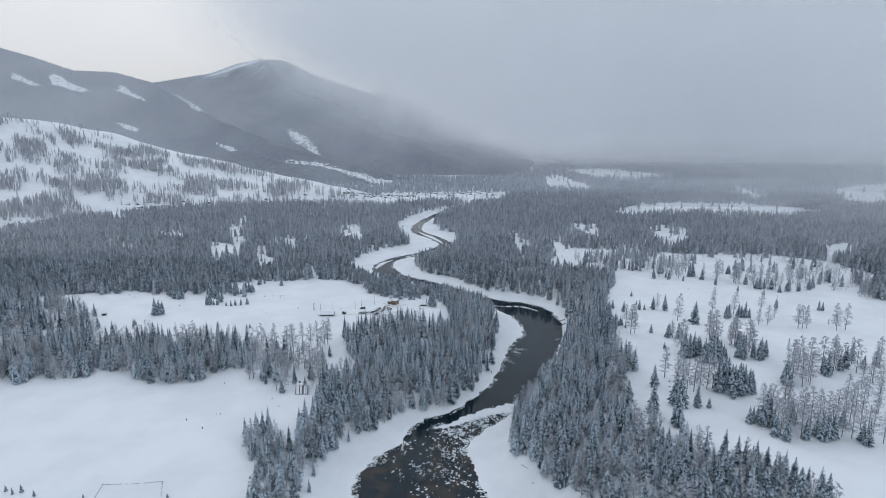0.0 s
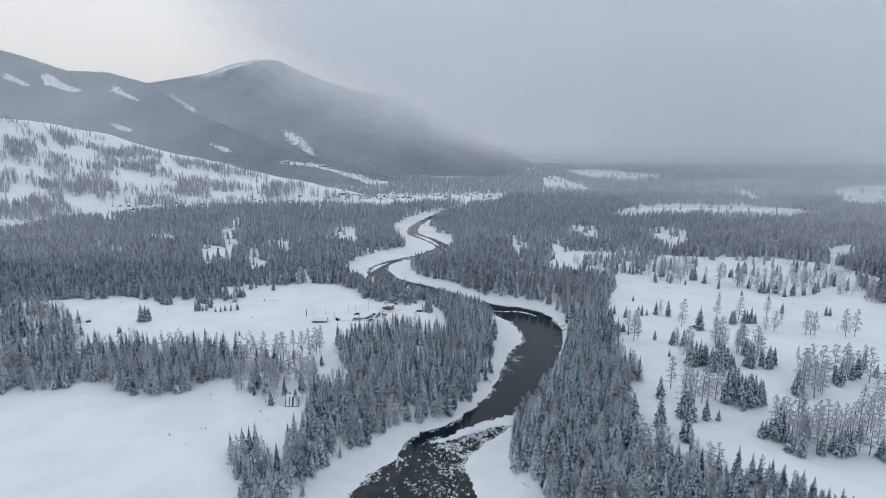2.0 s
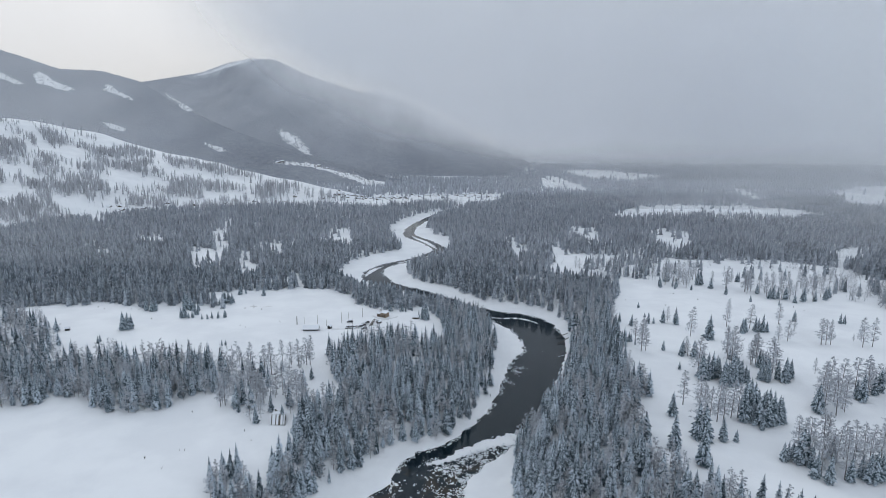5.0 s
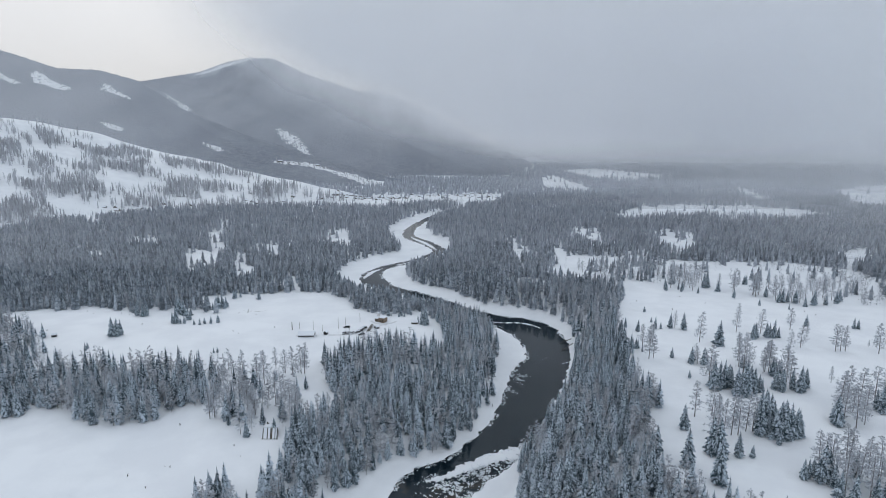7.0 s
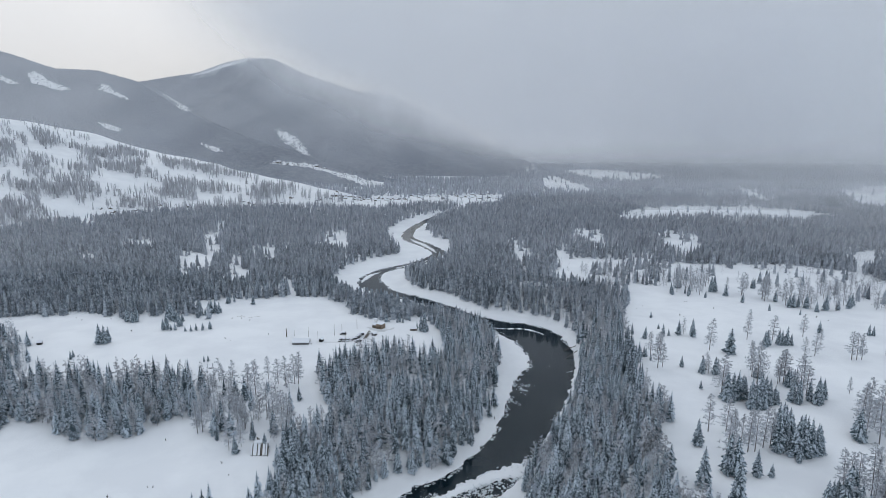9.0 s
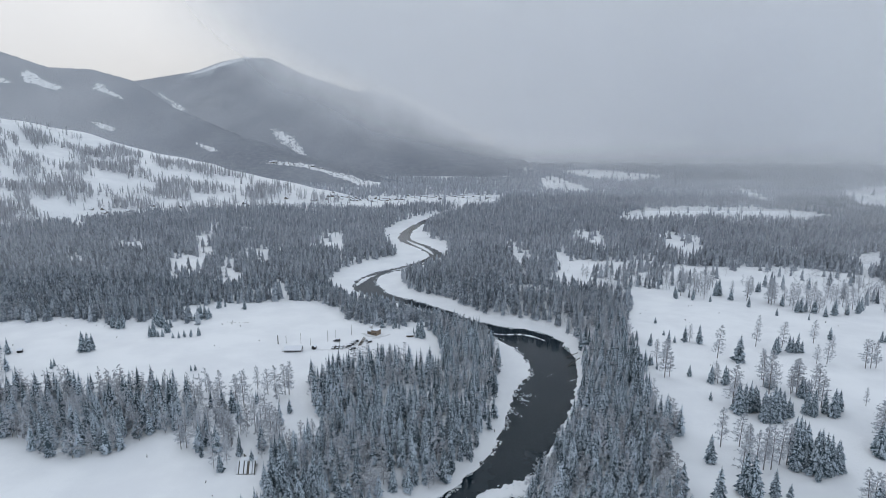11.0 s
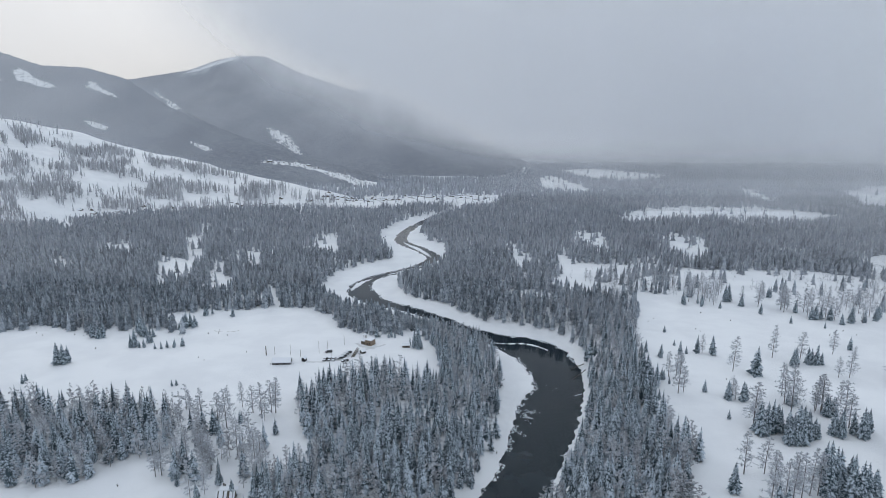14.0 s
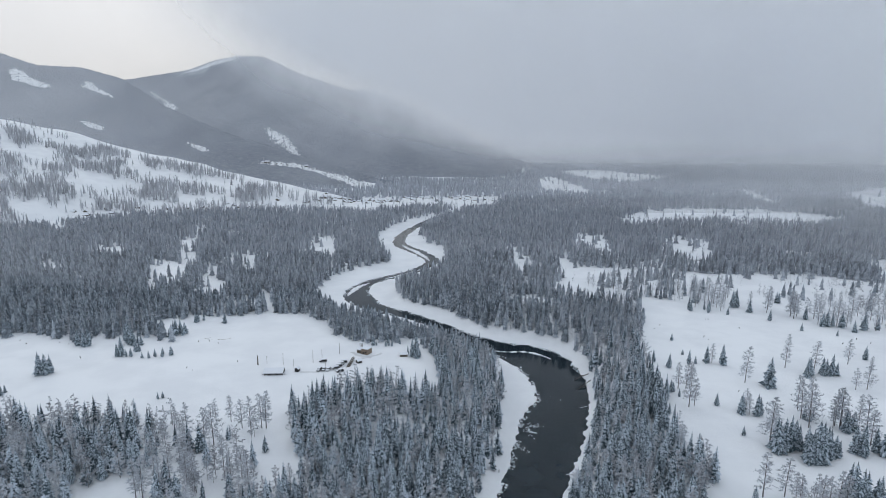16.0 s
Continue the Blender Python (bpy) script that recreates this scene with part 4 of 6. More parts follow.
LARCH_G = [(152, 252, 21), (151, 242, 18), (158, 247, 18), (159, 240, 21), (166, 245, 15), (168, 240, 20), (174, 242, 17), (177, 240, 15), (180, 238, 17), (190, 247, 15), (185, 236, 18), (193, 243, 20), (191, 234, 17), (196, 310, 20), (203, 317, 21), (199, 307, 15), (207, 314, 21), (225, 318, 17), (232, 322, 15), (239, 325, 17), (194, 257, 20), (205, 267, 18), (216, 279, 17), (209, 262, 20), (227, 285, 17), (221, 291, 15), (201, 273, 17), (231, 297, 21), (232, 311, 21), (250, 318, 20)]
LARCH_C = [(-106, 354, 20), (-100, 372, 12), (-93, 372, 14), (-86, 366, 15), (-81, 363, 18), (-77, 366, 18), (-75, 366, 19), (-98, 352, 19), (-99, 320, 18), (-108, 316, 18), (-110, 315, 18),
           (-74, 327, 15), (-77, 323, 17), (-69, 319, 18), (-89, 319, 18), (-94, 323, 15), (-101, 316, 18), (-53, 319, 12), (-82, 330, 18), (-94, 352, 20)]
stand(LARCH, LARCH_A + LARCH_B + LARCH_D + LARCH_G, "larches on the open snow")
LARCH_E = [(215, 578, 15), (225, 595, 20), (218, 571, 20), (228, 588, 15), (219, 562, 17), (230, 578, 20), (218, 549, 18), (231, 571, 20), (227, 558, 13), (244, 588, 20), (237, 568, 13), (244, 578, 18), (251, 588, 17), (210, 558, 20), (243, 609, 15),
           (224, 545, 15), (257, 540, 18), (269, 530, 20), (268, 524, 20), (274, 530, 18), (279, 542, 18), (282, 530, 15), (276, 568, 15), (289, 562, 15)]
LARCH_F = [(283, 524, 20), (277, 510, 18), (293, 530, 13), (280, 505, 13), (293, 518, 15), (287, 505, 20), (304, 524, 13), (292, 502, 17), (305, 516, 13), (320, 530, 17), (308, 507, 18), (321, 518, 20), (305, 492, 18), (321, 507, 18), (314, 542, 18), (330, 549, 20),
           (337, 542, 18), (304, 549, 15), (312, 549, 17), (145, 633, 13), (146, 621, 13), (163, 617, 18), (165, 609, 15), (177, 609, 18), (184, 612, 17), (195, 595, 20), (205, 602, 18), (217, 609, 20)]
stand(LARCH, LARCH_E + LARCH_F, "larch groves at the far edge of the open snow")
stand(LARCH, LARCH_C, "larches at the end of the wood")
for model in OPEN_SPRUCE + TALL_SPRUCE + LARCH:
    for o in (*model.children_recursive, model):
        bpy.data.objects.remove(o)


# ------------------------------------------------------------ snow openings on the mountains
OPENING_TREES = []


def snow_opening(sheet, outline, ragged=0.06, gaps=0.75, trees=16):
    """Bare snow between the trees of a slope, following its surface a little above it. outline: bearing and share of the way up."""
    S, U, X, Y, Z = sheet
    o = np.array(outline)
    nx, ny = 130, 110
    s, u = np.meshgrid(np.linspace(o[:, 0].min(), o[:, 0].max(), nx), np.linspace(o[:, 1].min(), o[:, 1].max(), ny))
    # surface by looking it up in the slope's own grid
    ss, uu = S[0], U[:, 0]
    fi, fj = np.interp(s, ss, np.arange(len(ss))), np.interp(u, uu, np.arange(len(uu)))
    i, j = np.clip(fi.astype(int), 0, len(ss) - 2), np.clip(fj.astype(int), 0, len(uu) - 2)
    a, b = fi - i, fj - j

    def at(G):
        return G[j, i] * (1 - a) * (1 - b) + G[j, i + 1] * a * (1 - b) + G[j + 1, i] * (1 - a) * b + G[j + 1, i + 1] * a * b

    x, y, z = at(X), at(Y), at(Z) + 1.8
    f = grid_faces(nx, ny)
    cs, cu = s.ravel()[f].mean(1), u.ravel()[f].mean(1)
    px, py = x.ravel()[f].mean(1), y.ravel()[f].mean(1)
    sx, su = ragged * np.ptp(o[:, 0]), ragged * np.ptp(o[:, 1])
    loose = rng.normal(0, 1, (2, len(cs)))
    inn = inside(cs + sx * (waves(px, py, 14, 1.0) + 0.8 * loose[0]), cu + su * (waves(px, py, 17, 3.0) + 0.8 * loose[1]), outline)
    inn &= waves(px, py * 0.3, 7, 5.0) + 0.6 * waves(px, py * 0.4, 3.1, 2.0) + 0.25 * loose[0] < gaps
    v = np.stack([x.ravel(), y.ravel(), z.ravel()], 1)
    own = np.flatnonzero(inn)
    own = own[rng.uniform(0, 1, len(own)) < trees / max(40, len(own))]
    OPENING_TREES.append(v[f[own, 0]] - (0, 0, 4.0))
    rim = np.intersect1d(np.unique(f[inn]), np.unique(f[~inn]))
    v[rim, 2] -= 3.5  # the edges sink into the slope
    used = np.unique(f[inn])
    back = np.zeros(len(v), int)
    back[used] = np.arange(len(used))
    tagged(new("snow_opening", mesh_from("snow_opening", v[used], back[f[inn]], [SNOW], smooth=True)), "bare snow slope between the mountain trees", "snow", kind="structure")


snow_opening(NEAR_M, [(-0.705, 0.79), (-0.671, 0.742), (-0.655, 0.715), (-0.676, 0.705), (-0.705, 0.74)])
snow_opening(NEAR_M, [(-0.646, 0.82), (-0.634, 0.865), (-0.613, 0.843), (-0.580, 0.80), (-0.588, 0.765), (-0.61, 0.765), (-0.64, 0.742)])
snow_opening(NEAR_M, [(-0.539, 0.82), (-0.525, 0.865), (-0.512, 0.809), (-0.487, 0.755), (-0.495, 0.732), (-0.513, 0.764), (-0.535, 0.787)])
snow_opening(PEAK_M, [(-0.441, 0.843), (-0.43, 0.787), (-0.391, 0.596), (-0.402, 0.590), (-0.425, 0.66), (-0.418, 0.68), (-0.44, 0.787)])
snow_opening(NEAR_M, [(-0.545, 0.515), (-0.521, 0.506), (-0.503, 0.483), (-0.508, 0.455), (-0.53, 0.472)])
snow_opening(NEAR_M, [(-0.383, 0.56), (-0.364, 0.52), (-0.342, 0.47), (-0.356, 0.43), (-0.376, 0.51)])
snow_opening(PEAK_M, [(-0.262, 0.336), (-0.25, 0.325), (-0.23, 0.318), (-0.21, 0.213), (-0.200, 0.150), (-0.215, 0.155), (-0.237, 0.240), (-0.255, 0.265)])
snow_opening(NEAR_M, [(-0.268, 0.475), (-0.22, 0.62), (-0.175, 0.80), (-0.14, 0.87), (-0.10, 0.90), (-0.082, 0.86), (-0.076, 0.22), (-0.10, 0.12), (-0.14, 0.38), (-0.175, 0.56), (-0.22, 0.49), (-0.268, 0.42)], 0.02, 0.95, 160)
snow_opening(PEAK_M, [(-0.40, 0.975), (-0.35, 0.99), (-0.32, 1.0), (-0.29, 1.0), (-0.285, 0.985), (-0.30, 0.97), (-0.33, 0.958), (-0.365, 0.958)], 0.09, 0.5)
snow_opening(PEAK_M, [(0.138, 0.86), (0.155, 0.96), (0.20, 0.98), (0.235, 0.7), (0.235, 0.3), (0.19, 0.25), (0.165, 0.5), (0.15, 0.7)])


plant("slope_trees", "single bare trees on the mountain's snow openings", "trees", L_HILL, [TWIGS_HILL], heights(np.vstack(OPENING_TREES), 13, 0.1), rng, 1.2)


# ------------------------------------------------------------ fog
def fog_material(name, strength, climb, start, full, base, left, top=(380.0, 900.0)):
    """Thin lit vapour: denser to the east and higher up, thinning towards the ground."""
    m, t, p, out = material(name)
    t.nodes.remove(p)
    co = t.nodes.new("ShaderNodeTexCoord")
    xyz = t.nodes.new("ShaderNodeSeparateXYZ")
    link(t, co.outputs["Object"], xyz.inputs[0])
    n = node(t, "ShaderNodeTexNoise", Scale=0.004, Detail=5.0, Roughness=0.5)
    link(t, co.outputs["Object"], n.inputs["Vector"])
    puff = math_node(t, "SUBTRACT", n.outputs[0], 0.5)
    reach = math_node(t, "ADD", xyz.outputs[0], math_node(t, "MULTIPLY", xyz.outputs[2], climb))
    reach = math_node(t, "ADD", reach, math_node(t, "MULTIPLY", puff, 260.0))
    a = math_node(t, "MULTIPLY", ramp(t, reach, start, full), strength)
    a = math_node(t, "MULTIPLY", a, ramp(t, math_node(t, "ADD", xyz.outputs[2], math_node(t, "MULTIPLY", puff, 24.0)), base[0], base[1]))
    a = math_node(t, "MULTIPLY", a, ramp(t, xyz.outputs[0], left[0], left[1]))
    a = math_node(t, "MULTIPLY", a, math_node(t, "SUBTRACT", 1.0, ramp(t, xyz.outputs[2], *top)))
    d = node(t, "ShaderNodeBsdfDiffuse", Color=(0.90, 0.915, 0.94, 1))
    tr = node(t, "ShaderNodeBsdfTranslucent", Color=(0.90, 0.915, 0.94, 1))
    lit = t.nodes.new("ShaderNodeMixShader")
    lit.inputs[0].default_value = 0.45
    link(t, d.outputs[0], lit.inputs[1])
    link(t, tr.outputs[0], lit.inputs[2])
    clear = t.nodes.new("ShaderNodeBsdfTransparent")
    mixed = t.nodes.new("ShaderNodeMixShader")
    link(t, a, mixed.inputs[0])
    link(t, clear.outputs[0], mixed.inputs[1])
    link(t, lit.outputs[0], mixed.inputs[2])
    link(t, mixed.outputs[0], out.inputs[0])
    return m


for y, x0, strength, climb, start, full, base, left in (
        (700, 210, 0.20, 0.0, 210, 620, (-40, 14), (210, 420)),
        (900, 230, 0.23, 0.0, 230, 720, (-40, 16), (230, 420)),
        (1130, -60, 0.24, 0.0, -60, 560, (-30, 20), (-60, 260)),
        (1430, -60, 0.24, 0.0, -60, 420, (-30, 22), (-60, 220)),
        (1690, -1400, 0.90, 2.33, 10, 520, (20, 130), (-860, -290)),
        (1705, -900, 0.75, 2.33, 300, 560, (60, 180), (-760, -220)),
        (2080, 330, 0.24, 0.0, 300, 700, (0, 40), (330, 600)),
        (2420, 100, 0.96, 0.0, 100, 300, (-40, 120), (100, 300))):
    fx, fz = np.meshgrid(np.linspace(x0, 4200, 2), np.linspace(-10, 950, 2))
    fog = new("fog_bank", mesh_from("fog_bank", np.stack([fx.ravel(), np.full(4, float(y)), fz.ravel()], 1), grid_faces(2, 2), [fog_material("valley_fog", strength, climb, start, full, base, left)]))
    tagged(fog, "soft grey fog hanging over the head of the valley", "fog", kind="structure")


low = np.array([(-1600, 640, -10), (-120, 640, -10), (-1600, 640, 120), (-120, 640, 120)], float)
tagged(new("fog_bank", mesh_from("fog_bank", low, grid_faces(2, 2), [fog_material("low_haze", 0.11, 0.0, -140, -420, (-40, 6), (-1700, -1600), (25.0, 75.0))])), "thin low haze over the wooded valley floor", "fog", kind="structure")
side = np.array([(-3600, 1650, -10), (-300, 1650, -10), (-3600, 1650, 950), (-300, 1650, 950)], float)
tagged(new("fog_bank", mesh_from("fog_bank", side, grid_faces(2, 2), [fog_material("ridge_veil", 0.26, 0.0, -420, -1050, (0, 70), (-3700, -3600), (500.0, 900.0))])), "thin veil of haze before the long ridge", "fog", kind="structure")
# a thin veil between the long ridge and the peak behind it
veil = np.array([(-1500, 2920, -10), (-60, 1680, -10), (-1500, 2920, 950), (-60, 1680, 950)], float)
tagged(new("fog_bank", mesh_from("fog_bank", veil, grid_faces(2, 2), [fog_material("thin_veil", 0.17, 0.0, -80, -420, (20, 120), (-1480, -900), (230.0, 420.0))])), "thin veil of haze before the peak", "fog", kind="structure")


# ------------------------------------------------------------ ice on the river
def ice_piece(seed, thick=0.25):
    """A broken floe about one metre across, with a ragged rim and a crust of snow."""
    r = random.Random(seed)
    bm = bmesh.new()
    n = r.randint(4, 7)
    rim, slim = [], r.uniform(0.4, 0.9)
    for k in range(n):
        a, d = 6.283 * (k + r.uniform(-0.42, 0.42)) / n, r.uniform(0.35, 1.3) * 0.5
        rim.append((d * math.cos(a), slim * d * math.sin(a)))
    low = [bm.verts.new((x, y, -0.1)) for x, y in rim]
    top = [bm.verts.new((x * 0.93, y * 0.93, thick * r.uniform(0.5, 1.0))) for x, y in rim]
    mid_ = bm.verts.new((0, 0, thick * 1.1))
    for k in range(n):
        j = (k + 1) % n
        bm.faces.new((low[k], low[j], top[j], top[k]))
        bm.faces.new((top[k], top[j], mid_))
    me = bpy.data.meshes.new("ice_floe")
    bm.to_mesh(me)
    bm.free()
    me.materials.append(ICE)
    return me


FLOES = [ice_piece(k) for k in range(9)]


def drift_ice(count, y0, y1, bias, size):
    """Floes on the open water between two distances; bias: which side they crowd to, 1 is the right bank."""
    made = 0
    while made < count:
        k = pyr.randrange(len(LINE))
        if not y0 < LINE[k, 1] < y1:
            continue
        u = max(-0.96, min(0.96, pyr.gauss(bias, 0.42)))
        side = Vector((AHEAD[k, 1], -AHEAD[k, 0]))
        x, y = LINE[k, 0] + side.x * u * LINE[k, 2] + pyr.uniform(-2, 2), LINE[k, 1] + side.y * u * LINE[k, 2] + pyr.uniform(-2, 2)
        ob = new("ice_floe", pyr.choice(FLOES))
        d = size * pyr.choice((0.3, 0.35, 0.45, 0.6, 0.8, 1.1, 1.8)) * pyr.uniform(0.8, 1.2)
        ob.matrix_world = Matrix.LocRotScale((x, y, -0.2), Euler((0, 0, pyr.uniform(0, 6.28))), (d * 1.3, d, min(d, 1.2)))
        tagged(ob, "broken white ice floe drifting on dark water", "ice floe", "ice floes on the river")
        made += 1


drift_ice(42, 200, 250, 0.10, 0.85)
drift_ice(98, 225, 282, 0.45, 0.75)
drift_ice(50, 262, 292, 0.40, 0.85)
drift_ice(18, 205, 250, -0.75, 0.85)
drift_ice(8, 398, 425, -0.85, 0.9)


def brash_ice():
    """Fine broken ice: thick under the slush tongue and over the right half of the pool, and along the water's edges."""
    r = np.random.default_rng(11)
    spots = []
    k = r.integers(0, len(LINE), 60000)
    u = np.clip(r.normal(0.35, 0.5, len(k)), -0.99, 0.99)
    x = LINE[k, 0] + AHEAD[k, 1] * u * LINE[k, 2]
    y = LINE[k, 1] - AHEAD[k, 0] * u * LINE[k, 2]
    x, y = x + r.uniform(-2.2, 2.2, len(k)), y + r.uniform(-2.2, 2.2, len(k))
    pool = (river_at(x, y)[0] < -0.3) & (y > 198) & (y < 292) & (waves(x, y, 6, 3.0) + 0.7 * waves(x, y, 2.3, 1.0) > 0.15 + 0.9 * (u < -0.1))
    dense = np.clip((y - 195) / 80, 0.2, 1.0) ** 1.5
    take = pool & (r.uniform(0, 1, len(k)) < dense)
    spots.append(np.stack([x, y], 1)[take][:3200])
    # along the edges
    ex, ey = r.uniform(-90, 110, 260000), r.uniform(198, 730, 260000)
    sd, _, side = river_at(ex, ey)
    rim = (sd > -1.8) & (sd < 0.6) & (waves(ex, ey, 7, 8.0) > -0.1) & ((side < 0) | (ey > 450) | (ey < 300))
    spots.append(np.stack([ex, ey], 1)[rim][:2600])
    p = np.vstack(spots)
    n = len(p)
    size = r.uniform(0.15, 0.5, n) * r.choice([1, 1, 1.6], n)
    turn = r.uniform(0, 6.283, n)
    ring = 5
    v = np.zeros((n, 2 * ring + 1, 3))
    for j in range(ring):
        a = turn + 6.283 * j / ring
        rad = size * r.uniform(0.55, 1.15, n)
        v[:, j] = np.stack([p[:, 0] + rad * np.cos(a), p[:, 1] + rad * np.sin(a), np.full(n, -0.4)], 1)
        v[:, ring + j] = np.stack([p[:, 0] + 0.9 * rad * np.cos(a), p[:, 1] + 0.9 * rad * np.sin(a), -0.17 + size * 0.25 * r.uniform(0.2, 1, n)], 1)
    v[:, 2 * ring] = np.stack([p[:, 0], p[:, 1], -0.14 + size * 0.28], 1)
    f = []
    for j in range(ring):
        q = (j + 1) % ring
        f += [(j, q, ring + q), (j, ring + q, ring + j), (ring + j, ring + q, 2 * ring)]
    f = (np.array(f)[None] + (2 * ring + 1) * np.arange(n)[:, None, None]).reshape(-1, 3)
    tagged(new("brash_ice", mesh_from("brash_ice", v.reshape(-1, 3), f, [ICE])), "fine broken ice crowding the dark water", "ice", kind="stuff")


brash_ice()
for x0, y0, x1, y1, n in ((44, 296, 14, 286, 45), (20, 288, 2, 279, 22), (44, 305, 22, 294, 18)):
    for _ in range(n):
        u = pyr.random()
        ob = new("ice_floe", pyr.choice(FLOES))
        d = pyr.uniform(0.5, 1.7)
        ob.matrix_world = Matrix.LocRotScale((x0 + (x1 - x0) * u + pyr.gauss(0, 1.2), y0 + (y1 - y0) * u + pyr.gauss(0, 1.6), -0.1), Euler((pyr.uniform(-0.1, 0.1), pyr.uniform(-0.1, 0.1), pyr.uniform(0, 6.28))), (d * 1.4, d, 1.1))
        tagged(ob, "broken white ice floe jammed against the slush", "ice floe", "ice floes on the river")


def ice_strip(label, stations, seed):
    """A ragged tongue of snow-covered ice lying on the water, along (x, y, half width)."""
    p = course([(*q, 0.0, 0.0) for q in stations], 0.8)
    d = np.gradient(p[:, :2], axis=0)
    d /= np.linalg.norm(d, axis=1)[:, None]
    n = np.stack([-d[:, 1], d[:, 0]], 1)
    across = np.array([-1.0, -0.9, -0.5, 0.0, 0.5, 0.9, 1.0])
    lift = np.array([-0.5, 0.02, 0.12, 0.2, 0.12, 0.02, -0.5])
    v = []
    for c, h in zip(across, lift):
        q = p[:, :2] + n * (p[:, 2] * c)[:, None]
        rag = 1.5 * waves(q[:, 0], q[:, 1], 1.9, seed) + 0.9 * waves(q[:, 0], q[:, 1], 0.7, seed + 2)
        q = q + n * (rag * c)[:, None]
        v.append(np.column_stack([q, np.full(len(q), h) + 0.06 * waves(q[:, 0], q[:, 1], 1.2, seed)]))
    f = grid_faces(len(p), len(across))
    tagged(new("ice_shelf", mesh_from("ice_shelf", np.vstack(v), f, [SNOW], smooth=True)), label, "ice", kind="structure")


ice_strip("tongue of snow-covered slush ice across the river", [(50, 303, 8.0), (41, 300, 6.5), (32, 297, 4.6), (23, 293.5, 3.4), (14, 287.5, 2.8), (6, 281.5, 2.2), (-1, 278, 1.2), (-5, 276, 0.3)], 1.0)


def ice_rafts(lines):
    """Crowded small floes along lines (from, to, count, spread), too many to count."""
    V, F, base = [], [], 0
    for x0, y0, x1, y1, n, wide in lines:
        for _ in range(n):
            me, u, turn, d = pyr.choice(FLOES), pyr.random(), pyr.uniform(0, 6.28), pyr.choice((0.35, 0.45, 0.6, 0.8, 1.3)) * pyr.uniform(0.8, 1.2)
            m = Matrix.LocRotScale((x0 + (x1 - x0) * u + pyr.gauss(0, wide), y0 + (y1 - y0) * u + pyr.gauss(0, wide), -0.15), Euler((0, 0, turn)), (d * 1.4, d, 0.9))
            V += [m @ v.co for v in me.vertices]
            for p in me.polygons:
                q = p.vertices
                F += [(base + q[0], base + q[k], base + q[k + 1]) for k in range(1, len(q) - 1)]
            base += len(me.vertices)
    tagged(new("ice_rafts", mesh_from("ice_rafts", [tuple(v) for v in V], F, [ICE])), "crowded rafts of broken white ice on the pool", "ice", kind="stuff")


ice_rafts(((-24, 267, -17, 259, 44, 1.5), (-18, 259, -19, 252, 18, 0.9), (-15, 246, -7.5, 234, 34, 0.7), (-19, 240, -17, 229, 20, 0.6), (-33, 243.5, -21, 249, 40, 1.1),
           (-9, 274.5, 1, 282.5, 34, 0.9), (-2, 268, 14, 283, 70, 2.4), (8, 262, 20, 284, 60, 2.8), (2, 232, 12, 262, 60, 4.0), (-4, 252, 10, 276, 60, 3.0), (30, 290, 44, 297, 40, 1.8), (47, 388, 51, 378, 50, 1.3), (50, 388, 56, 386, 34, 1.3), (42, 369, 46, 362, 20, 0.8)))
ice_strip("flat plate of ice in the river's far bend", [(-73, 622, 0.4), (-71, 634, 2.2), (-68, 648, 2.6), (-62, 660, 1.6), (-57, 667, 0.3)], 8.0)
ice_strip("thin plate of ice along the far channel", [(-44, 684, 0.3), (-34, 692, 1.4), (-20, 708, 1.6), (-10, 722, 0.4)], 9.0)
ice_strip("pale plate of ice in the upper river", [(0, 765, 0.3), (-6, 785, 2.4), (-16, 812, 3.4), (-28, 836, 2.2), (-36, 856, 0.4)], 10.0)
ice_strip("thin shelf of ice inside the river bend", [(44, 489, 0.3), (52, 487, 0.7), (62, 487.5, 0.9), (72, 483, 0.6), (80, 474, 0.2)], 4.0)


# ------------------------------------------------------------ buildings
def slab_roof(bm, w, d, z, rise, over, thick):
    """A gabled roof slab, its ridge along x."""
    for sgn in (1, -1):
        a, b = Vector((0, 0, z + rise)), Vector((0, sgn * (d / 2 + over), z - over * rise / (d / 2)))
        up = Vector((0, 0, thick))
        v = [bm.verts.new(p + Vector((x, 0, 0)) + o) for o in (Vector(), up) for p in (a, b) for x in (-w / 2 - over, w / 2 + over)]
        for q in ((0, 1, 3, 2), (4, 6, 7, 5), (0, 4, 5, 1), (2, 3, 7, 6), (0, 2, 6, 4), (1, 5, 7, 3)):
            bm.faces.new([v[k] for k in q])


def gabled_walls(bm, w, d, z, rise):
    pts = [(-w / 2, -d / 2), (w / 2, -d / 2), (w / 2, d / 2), (-w / 2, d / 2)]
    lo, hi = [bm.verts.new((x, y, -0.5)) for x, y in pts], [bm.verts.new((x, y, z)) for x, y in pts]
    ra, rb = bm.verts.new((-w / 2, 0, z + rise)), bm.verts.new((w / 2, 0, z + rise))
    for k in range(4):
        bm.faces.new((lo[k], lo[(k + 1) % 4], hi[(k + 1) % 4], hi[k]))
    bm.faces.new((hi[3], hi[0], ra))
    bm.faces.new((hi[1], hi[2], rb))


